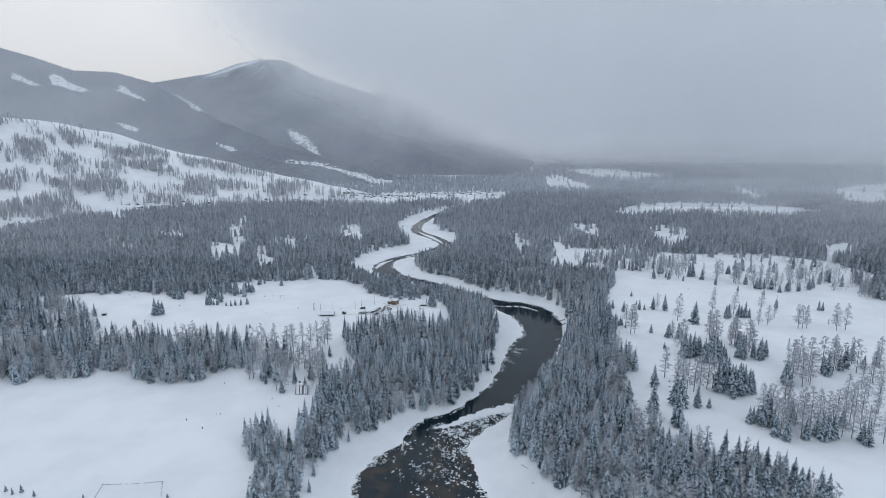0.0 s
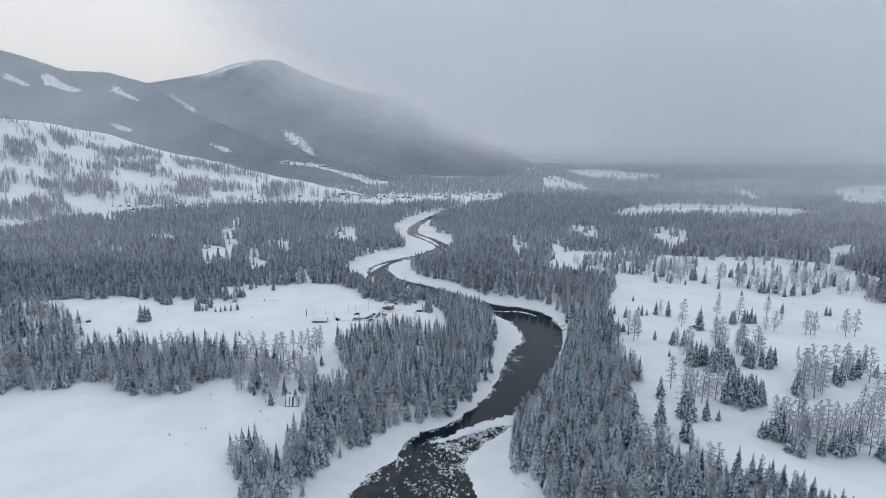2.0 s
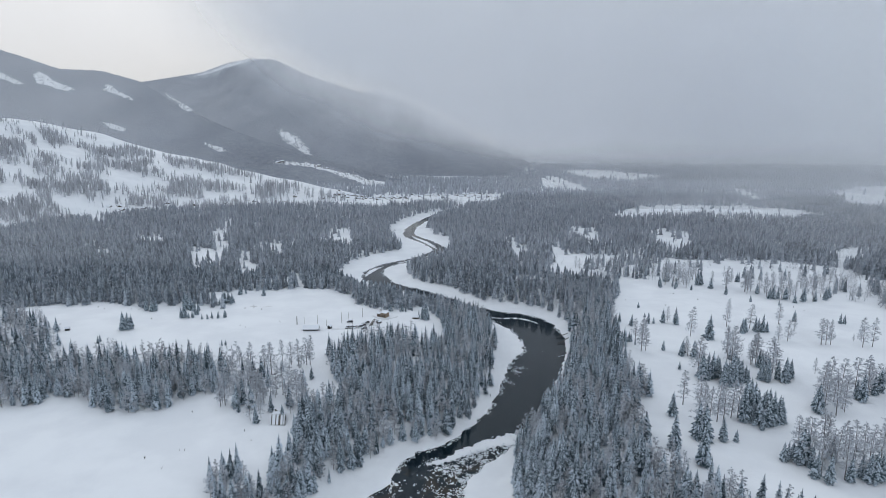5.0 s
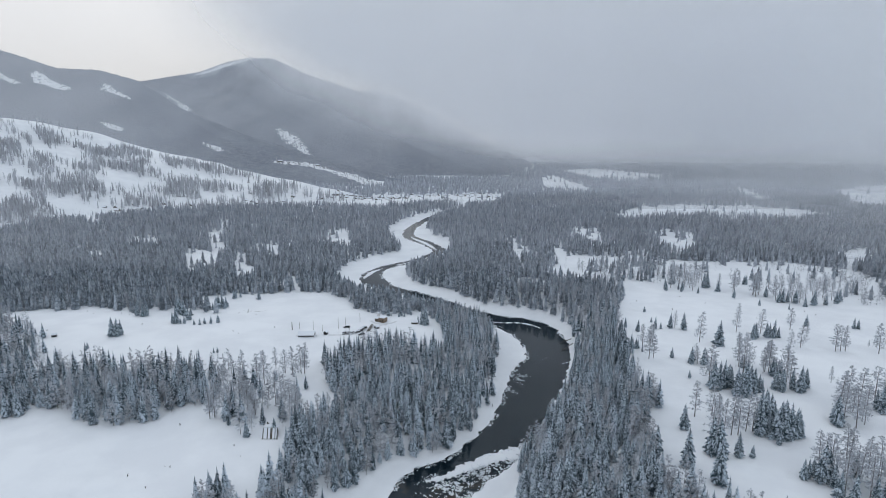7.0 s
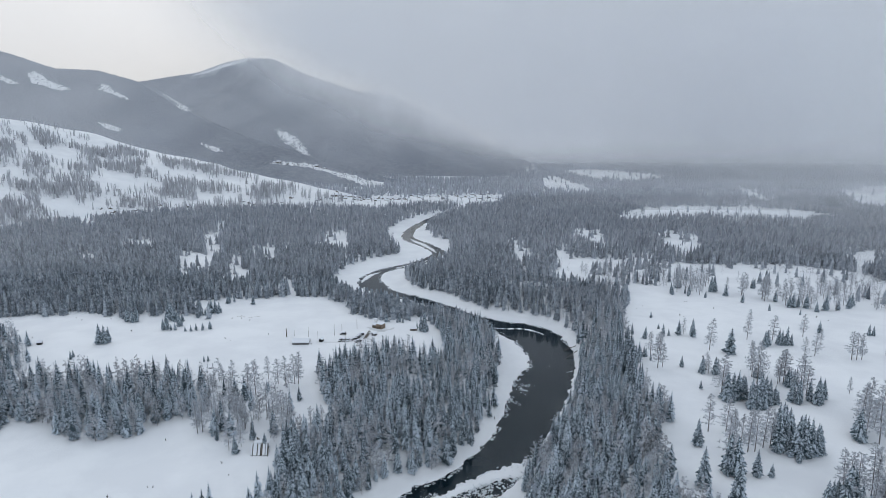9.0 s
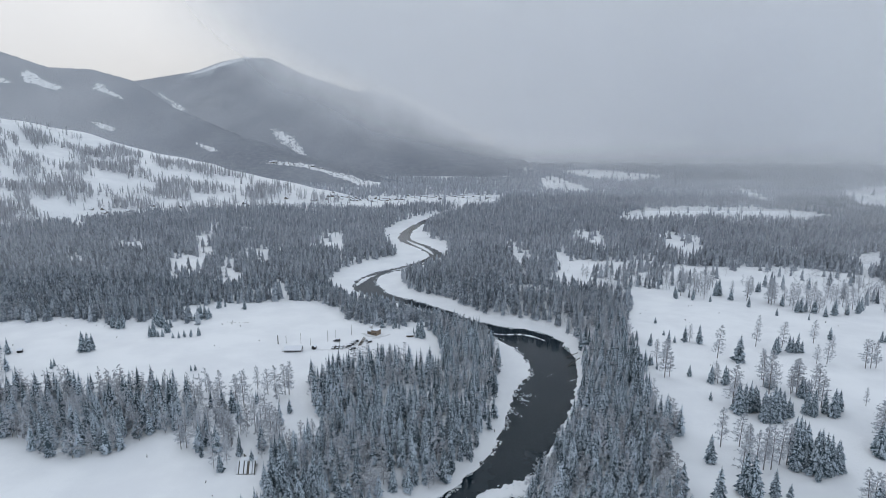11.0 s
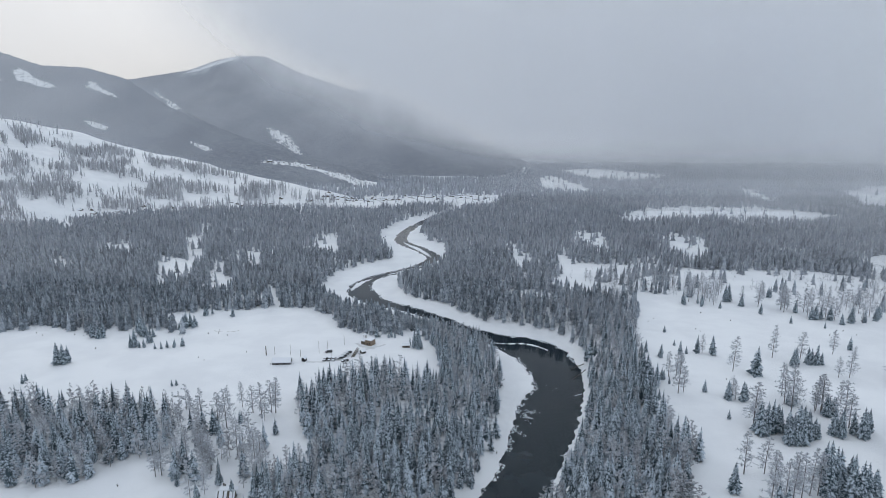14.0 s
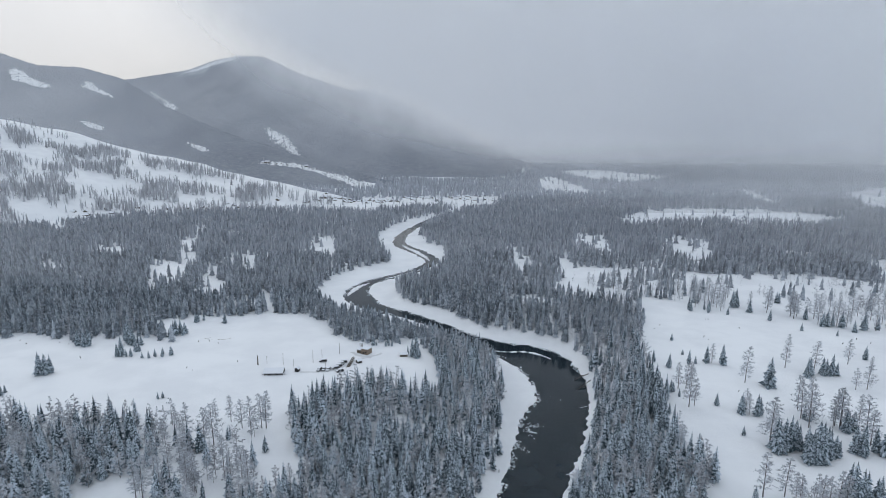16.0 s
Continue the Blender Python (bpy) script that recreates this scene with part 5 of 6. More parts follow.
def village_house(label, w, d, z, rise, wood):
    root = tagged(new("log_house"), label, "house")
    bm = bmesh.new()
    gabled_walls(bm, w, d, z, rise)
    part("wall", bm, wood, root)
    bm = bmesh.new()
    slab_roof(bm, w, d, z, rise, 0.6, 0.55)
    part("roof", bm, SNOW_ROOF, root, "roof under thick snow")
    bm = bmesh.new()
    box(bm, w * 0.2, w * 0.2 + 0.7, -0.35, 0.35, z + rise * 0.6, z + rise + 1.2)
    part("chimney", bm, OLD_WOOD, root)
    for x in (-w * 0.25, w * 0.22):
        bm = bmesh.new()
        box(bm, x - 0.55, x + 0.55, -d / 2 - 0.05, -d / 2 + 0.1, 1.0, 2.1)
        part("window", bm, DARK_GAP, root)
    bm = bmesh.new()
    box(bm, -0.5, 0.5, -d / 2 - 0.06, -d / 2 + 0.1, 0, 2.0)
    part("door", bm, OLD_WOOD, root)
    return root


HOUSES = [village_house("dark log house with a thick snow roof in the village", w, d, z, r, m) for w, d, z, r, m in
          ((9, 7, 2.4, 2.4, LOG_WOOD), (10, 8, 2.7, 2.8, OLD_WOOD), (7, 6, 2.2, 2.2, LOG_WOOD), (11, 8, 2.8, 2.6, LOG_WOOD))]


def land(x, y):
    z = float(ground(x, y)[0])
    if x < -60:
        z = max(z, float(hill_height(np.array([x]), np.array([y]))[0]))
    return z


def hamlet(x0, y0, x1, y1, count, deep, group, k0=0):
    for k in range(count):
        u = (k + pyr.uniform(0.1, 0.9)) / count
        x, y = x0 + (x1 - x0) * u, y0 + (y1 - y0) * u + pyr.uniform(0, deep)
        ob = copy_thing(HOUSES[(k * 3 + k0) % len(HOUSES)], pose(x, y, land(x, y) - 0.9, 0, 0, pyr.choice((0, 8, -12, 25, 80, -70, 90)) + pyr.uniform(-6, 6)) @ Matrix.Diagonal((0.8, 0.8, 0.72, 1)))
        ob["group"] = group


hamlet(-240, 1222, -62, 1262, 30, 45, "houses of the village")
hamlet(-215, 1246, -70, 1280, 26, 60, "houses of the village", 1)
hamlet(-66, 1290, 147, 1300, 26, 60, "houses of the village", 2)
hamlet(-40, 1330, 130, 1345, 18, 60, "houses of the village", 3)
hamlet(-60, 1425, 20, 1455, 4, 10, "houses of the village", 1)
hamlet(-470, 1140, -280, 1200, 16, 40, "huts along the foot of the hill", 2)
hamlet(-590, 1040, -480, 1128, 8, 40, "huts along the foot of the hill", 1)
for b, u in ((-0.263, 0.455), (-0.256, 0.47), (-0.247, 0.49), (-0.236, 0.52), (-0.198, 0.64), (-0.186, 0.68), (-0.152, 0.72), (-0.118, 0.60), (-0.098, 0.52), (-0.090, 0.45), (-0.086, 0.60)):
    i, j = np.searchsorted(NEAR_M[0][0], b), np.searchsorted(NEAR_M[1][:, 0], u)
    x, y, z = (float(G[j, i]) for G in NEAR_M[2:])
    copy_thing(HOUSES[(i + j) % 4], pose(x, y, z + 1.2, 0, 0, pyr.uniform(-30, 30)))["group"] = "houses on the slope"
for model in HOUSES:
    for o in (*model.children_recursive, model):
        bpy.data.objects.remove(o)


def log_wall(root, w, d, h, wood, courses=8):
    """Four walls of round logs, crossing at the corners."""
    r = h / courses / 2
    for k in range(courses):
        z = r + 2 * r * k
        for y in (-d / 2, d / 2):
            bm = bmesh.new()
            rod(bm, (-w / 2 - 0.3, y, z), (w / 2 + 0.3, y, z), r * 1.08, r * 1.02, 7)
            part("wall_log", bm, wood, root)
        for x in (-w / 2, w / 2):
            bm = bmesh.new()
            rod(bm, (x, -d / 2 - 0.3, z + r * 0.8), (x, d / 2 + 0.3, z + r * 0.8), r * 1.05, r, 7)
            part("wall_log", bm, wood, root)


def cabin():
    root = tagged(new("cabin"), "half-built tan board cabin with a snow-covered flat top", "cabin")
    bm = bmesh.new()
    box(bm, -1.6, 3.4, -2.8, 2.8, -0.6, 4.0)
    part("wall", bm, NEW_WOOD, root, "fresh tan board walls")
    for k in range(9):
        bm = bmesh.new()
        box(bm, -1.55 + k * 0.55, -1.07 + k * 0.55, -2.86, -2.80, 0.1, 3.9)
        part("board", bm, NEW_WOOD, root)
    bm = bmesh.new()
    for v in box(bm, -1.9, 3.7, -3.1, 3.1, 4.0, 4.45):
        v.co.x *= 0.96 if v.co.z > 4.2 else 1
    part("roof", bm, SNOW_ROOF, root, "flat roof under snow")
    bm = bmesh.new()
    box(bm, -5.4, -1.6, -2.3, 2.3, -0.6, 2.6)
    part("annex", bm, LOG_WOOD, root, "darker log annex")
    bm = bmesh.new()
    slab_roof(bm, 4.0, 4.6, 2.6, 1.0, 0.25, 0.35)
    annex_roof = part("roof", bm, SNOW_ROOF, root)
    annex_roof.location.x = -3.5
    for x, y in ((-5.2, 1.0), (-3.8, 1.0), (-5.2, 2.2), (-3.8, 2.2)):
        bm = bmesh.new()
        rod(bm, (x, y, -0.3), (x, y, 6.2), 0.13, 0.1)
        part("post", bm, LOG_WOOD, root)
    bm = bmesh.new()
    box(bm, -5.6, -3.4, 0.7, 2.6, 6.1, 6.6)
    part("canopy", bm, SNOW_ROOF, root, "small lookout roof capped with snow")
    for x, z0, z1 in ((0.2, 0.0, 2.0), (2.2, 1.2, 2.4)):
        bm = bmesh.new()
        box(bm, x - 0.45, x + 0.45, -2.92, -2.86, z0, z1)
        part("door" if z0 == 0 else "window", bm, DARK_GAP, root)
    root.matrix_world = pose(-39.5, 461, land(-39.5, 461), 0, 0, -28) @ Matrix.Scale(0.9, 4)


cabin()


def long_shed():
    root = tagged(new("shed"), "long low log barn under an unbroken snow roof", "barn")
    log_wall(root, 10.5, 5.0, 2.0, GREY_LOGS, 6)
    bm = bmesh.new()
    gabled_walls(bm, 10.3, 4.8, 1.9, 1.5)
    part("gable", bm, OLD_WOOD, root)
    bm = bmesh.new()
    slab_roof(bm, 10.6, 5.2, 2.0, 1.5, 0.5, 0.5)
    part("roof", bm, SNOW_ROOF, root, "smooth snow roof")
    for x in (-2.5, 2.0):
        bm = bmesh.new()
        box(bm, x - 0.5, x + 0.5, -2.75, -2.66, 0, 1.6)
        part("door", bm, DARK_GAP, root)
    for x in (-6.6, 6.3, 7.2):
        bm = bmesh.new()
        rod(bm, (x, -2.0, -0.4), (x, -2.0, 1.3), 0.1, 0.08)
        part("fence_post", bm, LOG_WOOD, root)
    root.matrix_world = pose(-87.3, 428.5, land(-87.3, 428.5) - 0.5, 0, 0, 2) @ Matrix.Diagonal((0.95, 1.1, 0.95, 1))


long_shed()


def small_hut(name, label, x, y, w, d, h, turn, wood):
    root = tagged(new(name), label, "hut")
    bm = bmesh.new()
    gabled_walls(bm, w, d, h, h * 0.5)
    part("wall", bm, wood, root)
    bm = bmesh.new()
    slab_roof(bm, w, d, h, h * 0.5, 0.25, 0.3)
    part("roof", bm, SNOW_ROOF, root)
    bm = bmesh.new()
    box(bm, -0.4, 0.4, -d / 2 - 0.05, -d / 2 + 0.1, 0, h * 0.85)
    part("door", bm, DARK_GAP, root)
    root.matrix_world = pose(x, y, land(x, y), 0, 0, turn)


small_hut("hut", "small dark hut with snow on its roof", -75, 431.5, 2.6, 2.2, 1.7, 75, DARK_GAP)
small_hut("hut", "grey board hut beside the log pile", -41.7, 445, 2.8, 2.6, 1.5, 35, OLD_WOOD)
small_hut("hut", "low dark shed under a spruce, roof deep in snow", -15.5, 455, 4.6, 3.0, 1.5, 4, LOG_WOOD)


small_hut("hut", "tiny dark hut under snow at the edge of the meadow", -255, 426, 2.8, 2.4, 1.6, 20, DARK_GAP)


def car(label, paint):
    root = tagged(new("car"), label, "car")
    bm = bmesh.new()
    prof = [(-2.25, 0.45), (-2.25, 0.95), (-1.2, 1.05), (2.1, 1.05), (2.25, 0.9), (2.25, 0.45)]
    for y in (-0.88, 0.88):
        bm.faces.new([bm.verts.new((x, y, z)) for x, z in prof])
    vs = list(bm.verts)
    for k in range(6):
        bm.faces.new((vs[k], vs[(k + 1) % 6], vs[6 + (k + 1) % 6], vs[6 + k]))
    part("body", bm, paint, root)
    bm = bmesh.new()
    for v in box(bm, -1.1, 2.1, -0.8, 0.8, 1.05, 1.7):
        if v.co.z > 1.5:
            v.co.x *= 0.82
            v.co.y *= 0.86
    part("windows", bm, GLASS_DARK, root, "dark car windows")
    bm = bmesh.new()
    for v in box(bm, -0.95, 1.85, -0.76, 0.76, 1.62, 2.0):
        if v.co.z > 1.8:
            v.co.x, v.co.y = v.co.x * 0.9 + 0.05, v.co.y * 0.88
    part("roof_snow", bm, SNOW_ROOF, root, "snow lying on the roof")
    bm = bmesh.new()
    for v in box(bm, -2.2, -1.05, -0.8, 0.8, 0.95, 1.2):
        if v.co.z > 1.1:
            v.co.x, v.co.y = v.co.x * 0.95 - 0.06, v.co.y * 0.9
    part("bonnet_snow", bm, SNOW_ROOF, root, "snow lying on the bonnet")
    for x in (-1.4, 1.4):
        for y in (-0.82, 0.82):
            bm = bmesh.new()
            rod(bm, (x, y - 0.11, 0.34), (x, y + 0.11, 0.34), 0.34, 0.34, 12)
            wheel = part("wheel", bm, TYRE, root)
            bm = bmesh.new()
            rod(bm, (x, y - 0.12, 0.34), (x, y + 0.12, 0.34), 0.19, 0.19, 8)
            part("rim", bm, RIM, wheel)
    for y in (-0.6, 0.6):
        bm = bmesh.new()
        box(bm, -2.28, -2.22, y - 0.18, y + 0.18, 0.72, 0.88)
        part("headlight", bm, RIM, root)
    return root


GLASS_DARK = plain("car_glass", (0.03, 0.035, 0.04), 0.15, 0.1, 1.0)
TYRE = plain("tyre_rubber", (0.02, 0.02, 0.02), 0.9, 0.2, 4.0)
RIM = plain("rim_metal", (0.5, 0.5, 0.52), 0.35, 0.1, 3.0, 0.8)
CARS = [car("dark car with snow on its roof, parked in the snow", plain("dark_car_paint", (0.03, 0.033, 0.04), 0.3, 0.1, 1.0)),
        car("white car with snow on its roof, parked in the snow", plain("white_car_paint", (0.6, 0.62, 0.64), 0.3, 0.05, 1.0)),
        car("grey car with snow on its roof, parked in the snow", plain("grey_car_paint", (0.16, 0.17, 0.18), 0.3, 0.1, 1.0))]
for k, (x, y, turn) in enumerate(((-62.7, 432, 80), (-60.2, 432.6, 85), (-57.6, 432.4, 78), (-53.8, 434.8, 20), (-52.8, 438, 15), (-51.8, 441, 18), (-50.7, 444.5, 10), (-50.7, 430, 30), (-63, 446, 5))):
    copy_thing(CARS[(0, 0, 1, 2, 0, 1, 0, 0, 0)[k]], pose(x, y, land(x, y) + 0.02, 0, 0, turn))["group"] = "parked cars"
for model in CARS:
    for o in reversed((model, *model.children_recursive)):
        bpy.data.objects.remove(o)


def pole(x, y, h, r=0.12):
    root = tagged(new("pole"), "thin weathered wooden pole standing in the snow", "pole", "poles on the meadow")
    bm = bmesh.new()
    rod(bm, (0, 0, -0.5), (0, 0, h), r, r * 0.7)
    part("shaft", bm, LOG_WOOD, root)
    bm = bmesh.new()
    rod(bm, (0, 0, h), (0, 0, h + 0.12), r * 0.9, r * 0.3)
    part("snow_cap", bm, SNOW_ROOF, root)
    root.location = (x, y, land(x, y))


for x, y, h, r in ((-100.2, 441.3, 6, 0.35), (-95.4, 443, 5, 0.12), (-85.7, 442.4, 7, 0.1), (-78.4, 437.3, 5, 0.1), (-68.6, 444.3, 8, 0.14), (-64.8, 452.4, 6, 0.1), (-55.5, 460.6, 7, 0.14), (-59.6, 435.3, 6, 0.1)):
    pole(x, y, h, r)


def fallen_log(x, y, z, length, turn, tilt, r):
    root = tagged(new("fallen_log"), "fallen tree trunk half buried in snow by the river", "log", "fallen logs")
    bm = bmesh.new()
    rod(bm, (0, 0, 0), (length, 0, 0), r, r * 0.5, 7)
    part("stem", bm, BARK, root)
    bm = bmesh.new()
    for v in bmesh.ops.create_cone(bm, cap_ends=True, segments=6, radius1=r * 0.8, radius2=r * 0.35, depth=length * 0.9,
                                   matrix=Matrix.Translation((length / 2, 0, r * 0.55)) @ Matrix.Rotation(radians(90), 4, "Y"))["verts"]:
        v.co.z = r * 0.6 + (v.co.z - r * 0.55) * 0.6
    part("snow", bm, SNOW_ROOF, root)
    for k in range(4):
        bm = bmesh.new()
        a = pyr.uniform(-1.2, 1.2)
        rod(bm, (length * (0.3 + 0.17 * k), 0, 0), (length * (0.38 + 0.17 * k), math.sin(a) * 1.3, abs(math.cos(a)) * 0.9), r * 0.25, r * 0.06, 4)
        part("limb", bm, BARK, root)
    root.matrix_world = pose(x, y, z, 0, -tilt, turn)


for x, y, length, turn, tilt in ((-62, 254, 9, 35, 3), (-52, 266, 8, 25, 2), (-60, 232, 6, 50, 2), (35.2, 236, 6, -55, 3), (38.5, 226, 5, -40, 2), (88, 434, 8, 195, -6), (92, 439, 9, 170, -4), (86, 408, 7, 200, -4),
                                 (72, 376, 7, 165, -5), (66, 338, 8, 175, -4), (20, 533, 7, 200, -3), (31, 505, 7, 120, -3)):
    fallen_log(x, y, land(x, y) + 0.35, length, turn, tilt, 0.26)


def fallen_tree(x, y, z, length, turn, tilt):
    """A dead spruce that has tipped off the bank, its bare limbs hanging into the water."""
    root = tagged(new("fallen_tree"), "dead dark spruce tipped from the bank into the water", "tree", "fallen logs")
    bm = bmesh.new()
    rod(bm, (-1.5, 0, 0), (length, 0, 0), 0.3, 0.06, 7)
    part("trunk", bm, BARK, root)
    for k in range(22):
        bm = bmesh.new()
        u, a = 0.15 + 0.8 * k / 21, pyr.uniform(-1.4, 1.4) * (1 if k % 2 else -1)
        reach = 3.4 * (1.05 - u) * pyr.uniform(0.7, 1.1)
        tip = (length * u + reach * 0.7, reach * math.sin(a), -0.35 * reach + 0.5 * reach * abs(math.cos(a)))
        rod(bm, (length * u, 0, 0), tip, 0.07, 0.02, 4)
        for q in range(5):
            w = 0.3 + 0.14 * q
            p = Vector((length * u, 0, 0)).lerp(Vector(tip), w)
            rod(bm, p, p + Vector((0.5, pyr.uniform(-0.7, 0.7), pyr.uniform(-0.8, 0.1))), 0.05, 0.015, 3)
        part("limb", bm, BARK, root)
    root.matrix_world = pose(x, y, z, 0, -tilt, turn)


fallen_tree(94, 436, 1.8, 13, 222, -9)
fallen_tree(95, 446, 1.6, 9, 205, -9)


# unidentified small upright thing on the bank, given the shape of a broken stump
def stump(x, y, h):
    root = tagged(new("tree_stump"), "small dark upright shape on the snowy bank, built as a stump", "stump")
    bm = bmesh.new()
    rod(bm, (0, 0, -0.3), (0.05, 0, h * 0.75), 0.22, 0.16, 7)
    rod(bm, (0.05, 0, h * 0.7), (-0.05, 0.05, h), 0.13, 0.03, 5)
    rod(bm, (0, 0, h * 0.5), (0.35, 0.1, h * 0.72), 0.06, 0.02, 4)
    part("stem", bm, BARK, root)
    bm = bmesh.new()
    bmesh.ops.create_icosphere(bm, subdivisions=2, radius=0.5, matrix=Matrix.Diagonal((1.1, 0.9, 0.35, 1)))
    part("snow", bm, SNOW_ROOF, root)
    root.location = (x, y, land(x, y))


stump(30.6, 344.8, 1.9)


def log_pile():
    root = tagged(new("log_pile"), "long bare logs laid side by side in trodden snow", "logs")
    for k in range(5):
        bm = bmesh.new()
        rod(bm, (k * 0.42, pyr.uniform(-0.6, 0.6), 0.2 + 0.3 * (k % 2)), (k * 0.42 + 0.2, 15 + pyr.uniform(-2, 1), 0.3 + 0.3 * (k % 2)), 0.2, 0.13, 7)
        part("log", bm, LOG_WOOD if k % 2 else OLD_WOOD, root)
    root.matrix_world = pose(-47.8, 437, land(-47.8, 440) + 0.1, 0, 0, -5)


log_pile()


def trodden(label, points, breadth):
    """A trodden path: uneven packed snow lying just over the fresh snow."""
    p = course([(x, y, breadth, 0.0, 0.0) for x, y in points], 0.7)
    d = np.gradient(p[:, :2], axis=0)
    d /= np.linalg.norm(d, axis=1)[:, None]
    n = np.stack([-d[:, 1], d[:, 0]], 1)
    v = []
    for c in np.linspace(-1, 1, 7):
        q = p[:, :2] + n * (p[:, 2] * c * (1 + 0.35 * waves(p[:, 0], p[:, 1], 1.1, 2.0 + c)))[:, None]
        rim = -0.25 if abs(c) > 0.9 else 0.07
        v.append(np.column_stack([q, ground(q[:, 0], q[:, 1]) + rim + 0.05 * waves(q[:, 0], q[:, 1], 0.5, 1.0)]))
    tagged(new("trodden_path", mesh_from("trodden_path", np.vstack(v), grid_faces(len(p), 7), [PACKED], smooth=True)), label, "path", kind="structure")


PACKED = snow_material("packed_snow", (0.70, 0.72, 0.75), (0.54, 0.56, 0.59))
trodden("trodden snow between the cabin and the parked cars", [(-35, 453), (-41, 452), (-46, 446), (-50, 438), (-56, 432), (-64, 430), (-74, 430)], 1.6)
trodden("trodden snow round the half-built cabin", [(-48, 463), (-44, 457), (-38, 455), (-32, 457), (-29, 461)], 1.3)


def fence(name, label, points, gap, height, wood):
    root = tagged(new(name), label, "fence")
    for (x0, y0), (x1, y1) in zip(points, points[1:]):
        n = max(2, int(math.hypot(x1 - x0, y1 - y0) / gap))
        for k in range(n):
            x, y = x0 + (x1 - x0) * k / n, y0 + (y1 - y0) * k / n
            z = land(x, y)
            bm = bmesh.new()
            rod(bm, (x, y, z - 0.3), (x + pyr.uniform(-0.05, 0.05), y, z + height * pyr.uniform(0.6, 1.1)), 0.07, 0.06, 5)
            part("post", bm, wood, root)
            if pyr.random() < 0.7:
                bm = bmesh.new()
                x2, y2 = x0 + (x1 - x0) * (k + 1) / n, y0 + (y1 - y0) * (k + 1) / n
                rod(bm, (x, y, z + height * 0.3), (x2, y2, land(x2, y2) + height * 0.3), 0.055, 0.045, 5)
                part("rail", bm, wood, root)


fence("fence", "old rail fence almost buried in the snow field", [(-134.6, 205.2), (-136.2, 213.3), (-124.6, 214.2), (-113.1, 215.4), (-109.1, 205.4)], 2.2, 0.6, LOG_WOOD)
fence("fence", "low broken rail fence across the meadow", [(-150, 492), (-138, 489), (-130, 492)], 2.5, 0.5, LOG_WOOD)


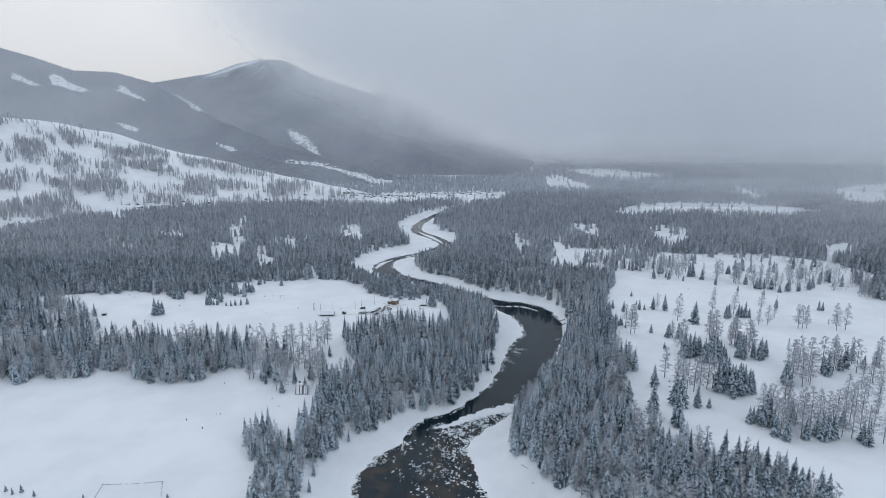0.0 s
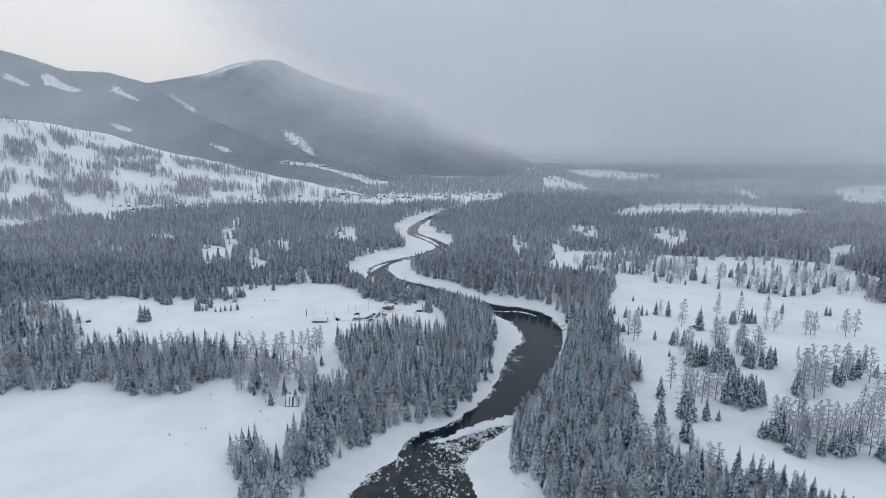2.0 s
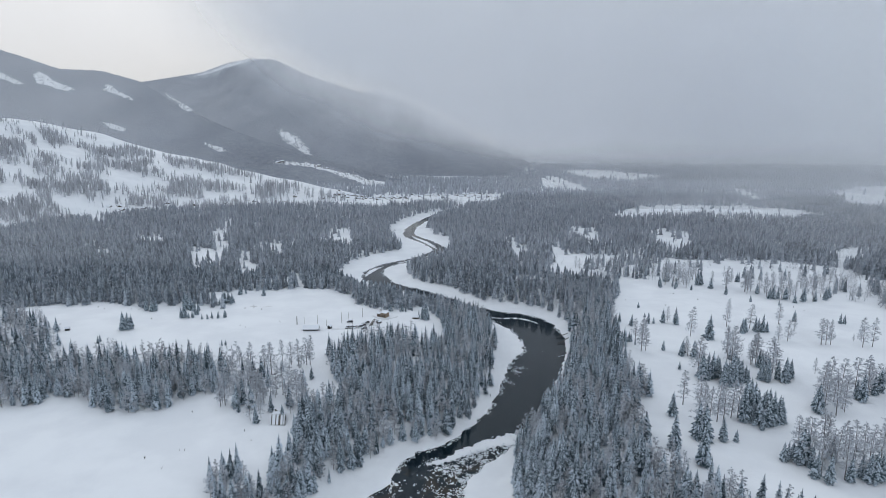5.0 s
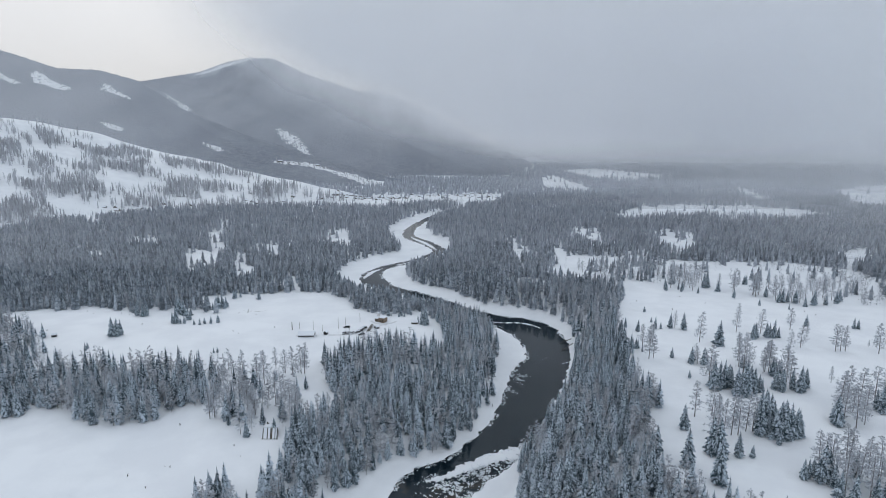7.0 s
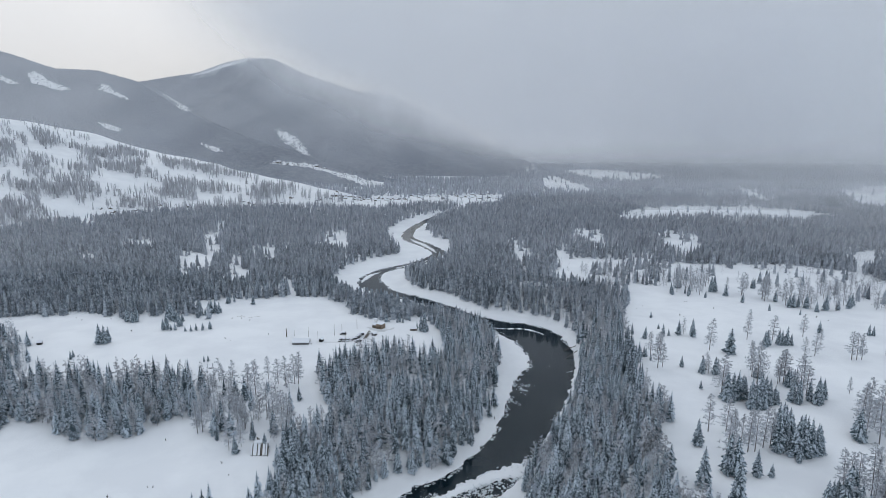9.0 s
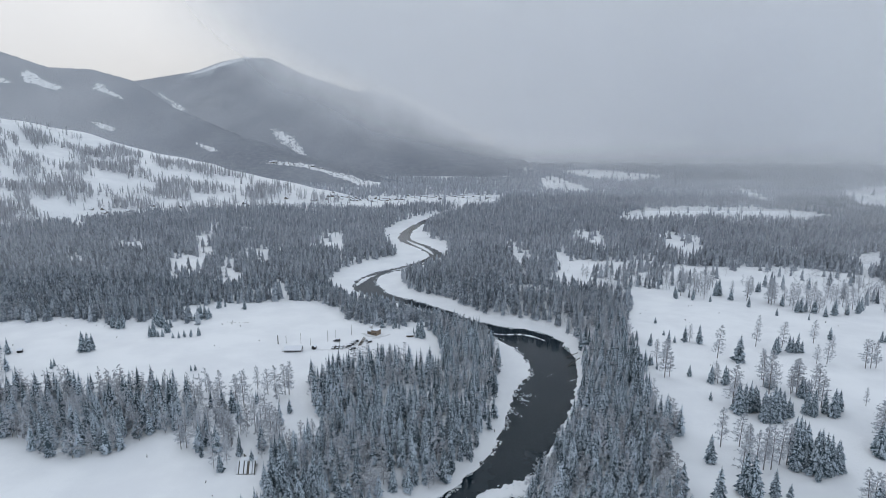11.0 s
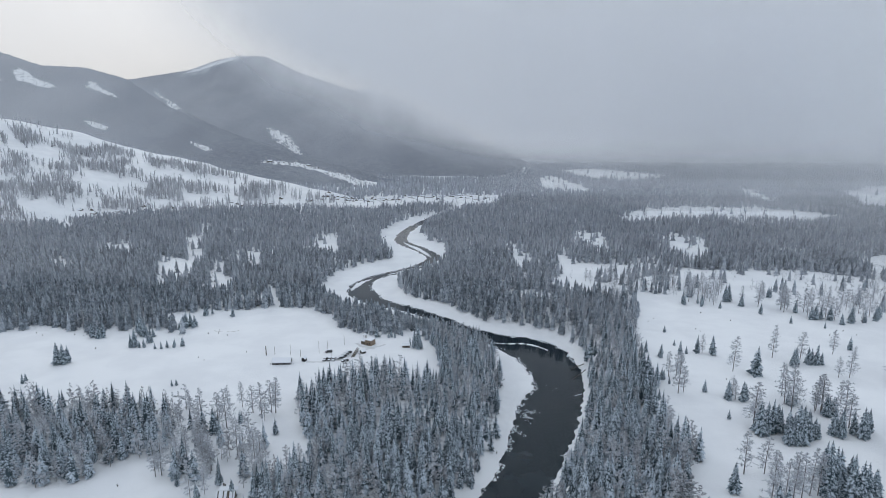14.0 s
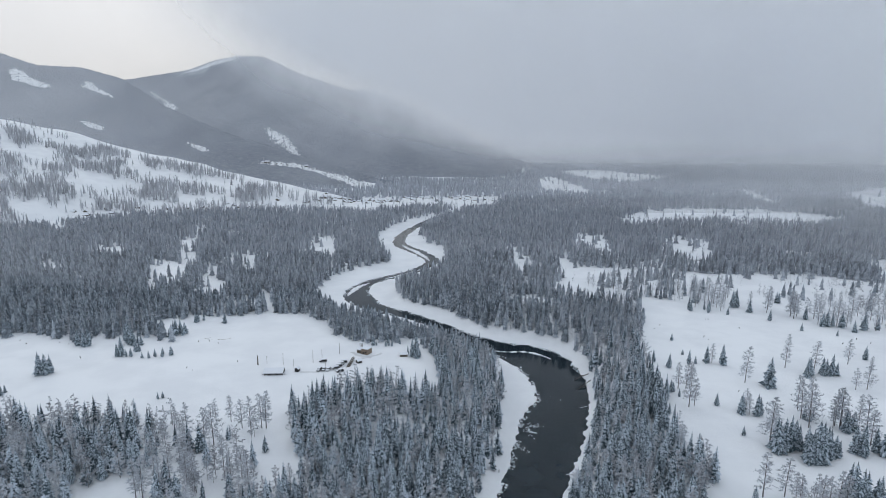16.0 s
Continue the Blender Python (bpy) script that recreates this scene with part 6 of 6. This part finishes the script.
def plank_ruin():
    """A sunken lean-to: sloping boards, some bare and some under strips of snow, with a snowed-in ledge behind."""
    root = tagged(new("lean_to"), "sunken lean-to with bare dark boards between strips of snow", "shed")
    x0, y0, rise, run, count = -79.4, 295.6, 2.5, 5.8, 15
    base = land(-76, 296) + 0.1
    bare = {1: OLD_WOOD, 5: OLD_WOOD, 8: OLD_WOOD, 9: LOG_WOOD, 12: PALE_WOOD, 14: OLD_WOOD}

    def strip(k, lift, thick, width, start, stop):
        bm = bmesh.new()
        for v in box(bm, -width / 2, width / 2, start, stop, lift, lift + thick):
            u = v.co.y / run
            v.co = Vector((x0 + 0.5 * k + v.co.x - 1.1 * u, y0 + v.co.y, base + v.co.z + rise * u))
        return bm

    for k in range(count):
        short = 0.25 * math.sin(3.1 * k)
        plank = part("plank", strip(k, 0, 0.09, 0.44, short, run), bare.get(k, OLD_WOOD), root)
        if k not in bare:
            part("snow", strip(k, 0.09, 0.16 + 0.05 * math.sin(5.0 * k), 0.5, short + 0.15, run - 0.1), SNOW_ROOF, plank)
    for k in (0, 5, 10, 14):
        bm = bmesh.new()
        rod(bm, (x0 + 0.5 * k - 1.1, y0 + run, base - 1.0), (x0 + 0.5 * k - 1.1, y0 + run, base + rise), 0.11, 0.09)
        part("post", bm, LOG_WOOD, root)
    bm = bmesh.new()
    for v in box(bm, x0 - 0.6, x0 + 6.3, y0 + run, y0 + run + 2.8, base + rise - 0.15, base + rise + 0.35):
        v.co.z += 0.12 * math.sin(v.co.x)
    bmesh.ops.bevel(bm, geom=bm.edges[:], offset=0.15, segments=2, affect="EDGES")
    part("ledge", bm, SNOW_ROOF, root, "ledge thick with snow")
    for x, w, h in ((0.5, 0.5, 1.5), (1.1, 0.4, 1.1), (2.6, 0.35, 0.7), (4.2, 0.35, 0.6)):
        bm = bmesh.new()
        box(bm, x0 + x - w / 2, x0 + x + w / 2, y0 + run + 2.8, y0 + run + 2.95, base - 1.0, base + rise + h)
        part("upright", bm, OLD_WOOD, root)


plank_ruin()


# ------------------------------------------------------------ small shrubs in the snow
def shrub_model(seed):
    root = tagged(new("shrub"), "small bare shrub poking out of the snow", "shrub", "shrubs in the snow")
    r = random.Random(seed)
    bm = bmesh.new()
    for _ in range(16):
        a, l, q = r.uniform(0, 6.28), r.uniform(0.4, 1.0), r.uniform(0.1, 0.5)
        mid_ = (0.5 * q * math.cos(a), 0.5 * q * math.sin(a), 0.55 * l)
        rod(bm, (0.1 * math.cos(3 * a), 0.1 * math.sin(3 * a), -0.1), mid_, 0.03, 0.022, 3)
        rod(bm, mid_, (q * math.cos(a + 0.5), q * math.sin(a + 0.5), l), 0.022, 0.01, 3)
    part("twigs", bm, BARK, root)
    return root


SHRUBS = [shrub_model(k) for k in range(3)]
for x, y in ((-239, 481), (-259, 479), (-232, 479), (-211, 455), (-196, 477), (-139, 435), (-145, 486), (-137, 480), (-67, 499), (-66, 500), (-114, 447), (-152, 486), (-134, 431), (-186, 499),
             (-190, 461), (-125, 266), (-114, 258), (-113, 273), (-111, 273), (-122, 309), (-90, 290), (-84, 281), (-267, 437), (-147, 493), (-122, 348), (-267, 485), (148, 501), (154, 496),
             (161, 504), (214, 498), (158, 391), (201, 521), (203, 521), (262, 463), (278, 473), (280, 463), (179, 476), (180, 471)):
    ob = copy_thing(SHRUBS[pyr.randrange(3)], pose(x, y, land(x, y), 0, 0, pyr.uniform(0, 360)))
    h = pyr.uniform(0.7, 1.4)
    ob.scale = (h, h, h)
for model in SHRUBS:
    for o in (*model.children_recursive, model):
        bpy.data.objects.remove(o)
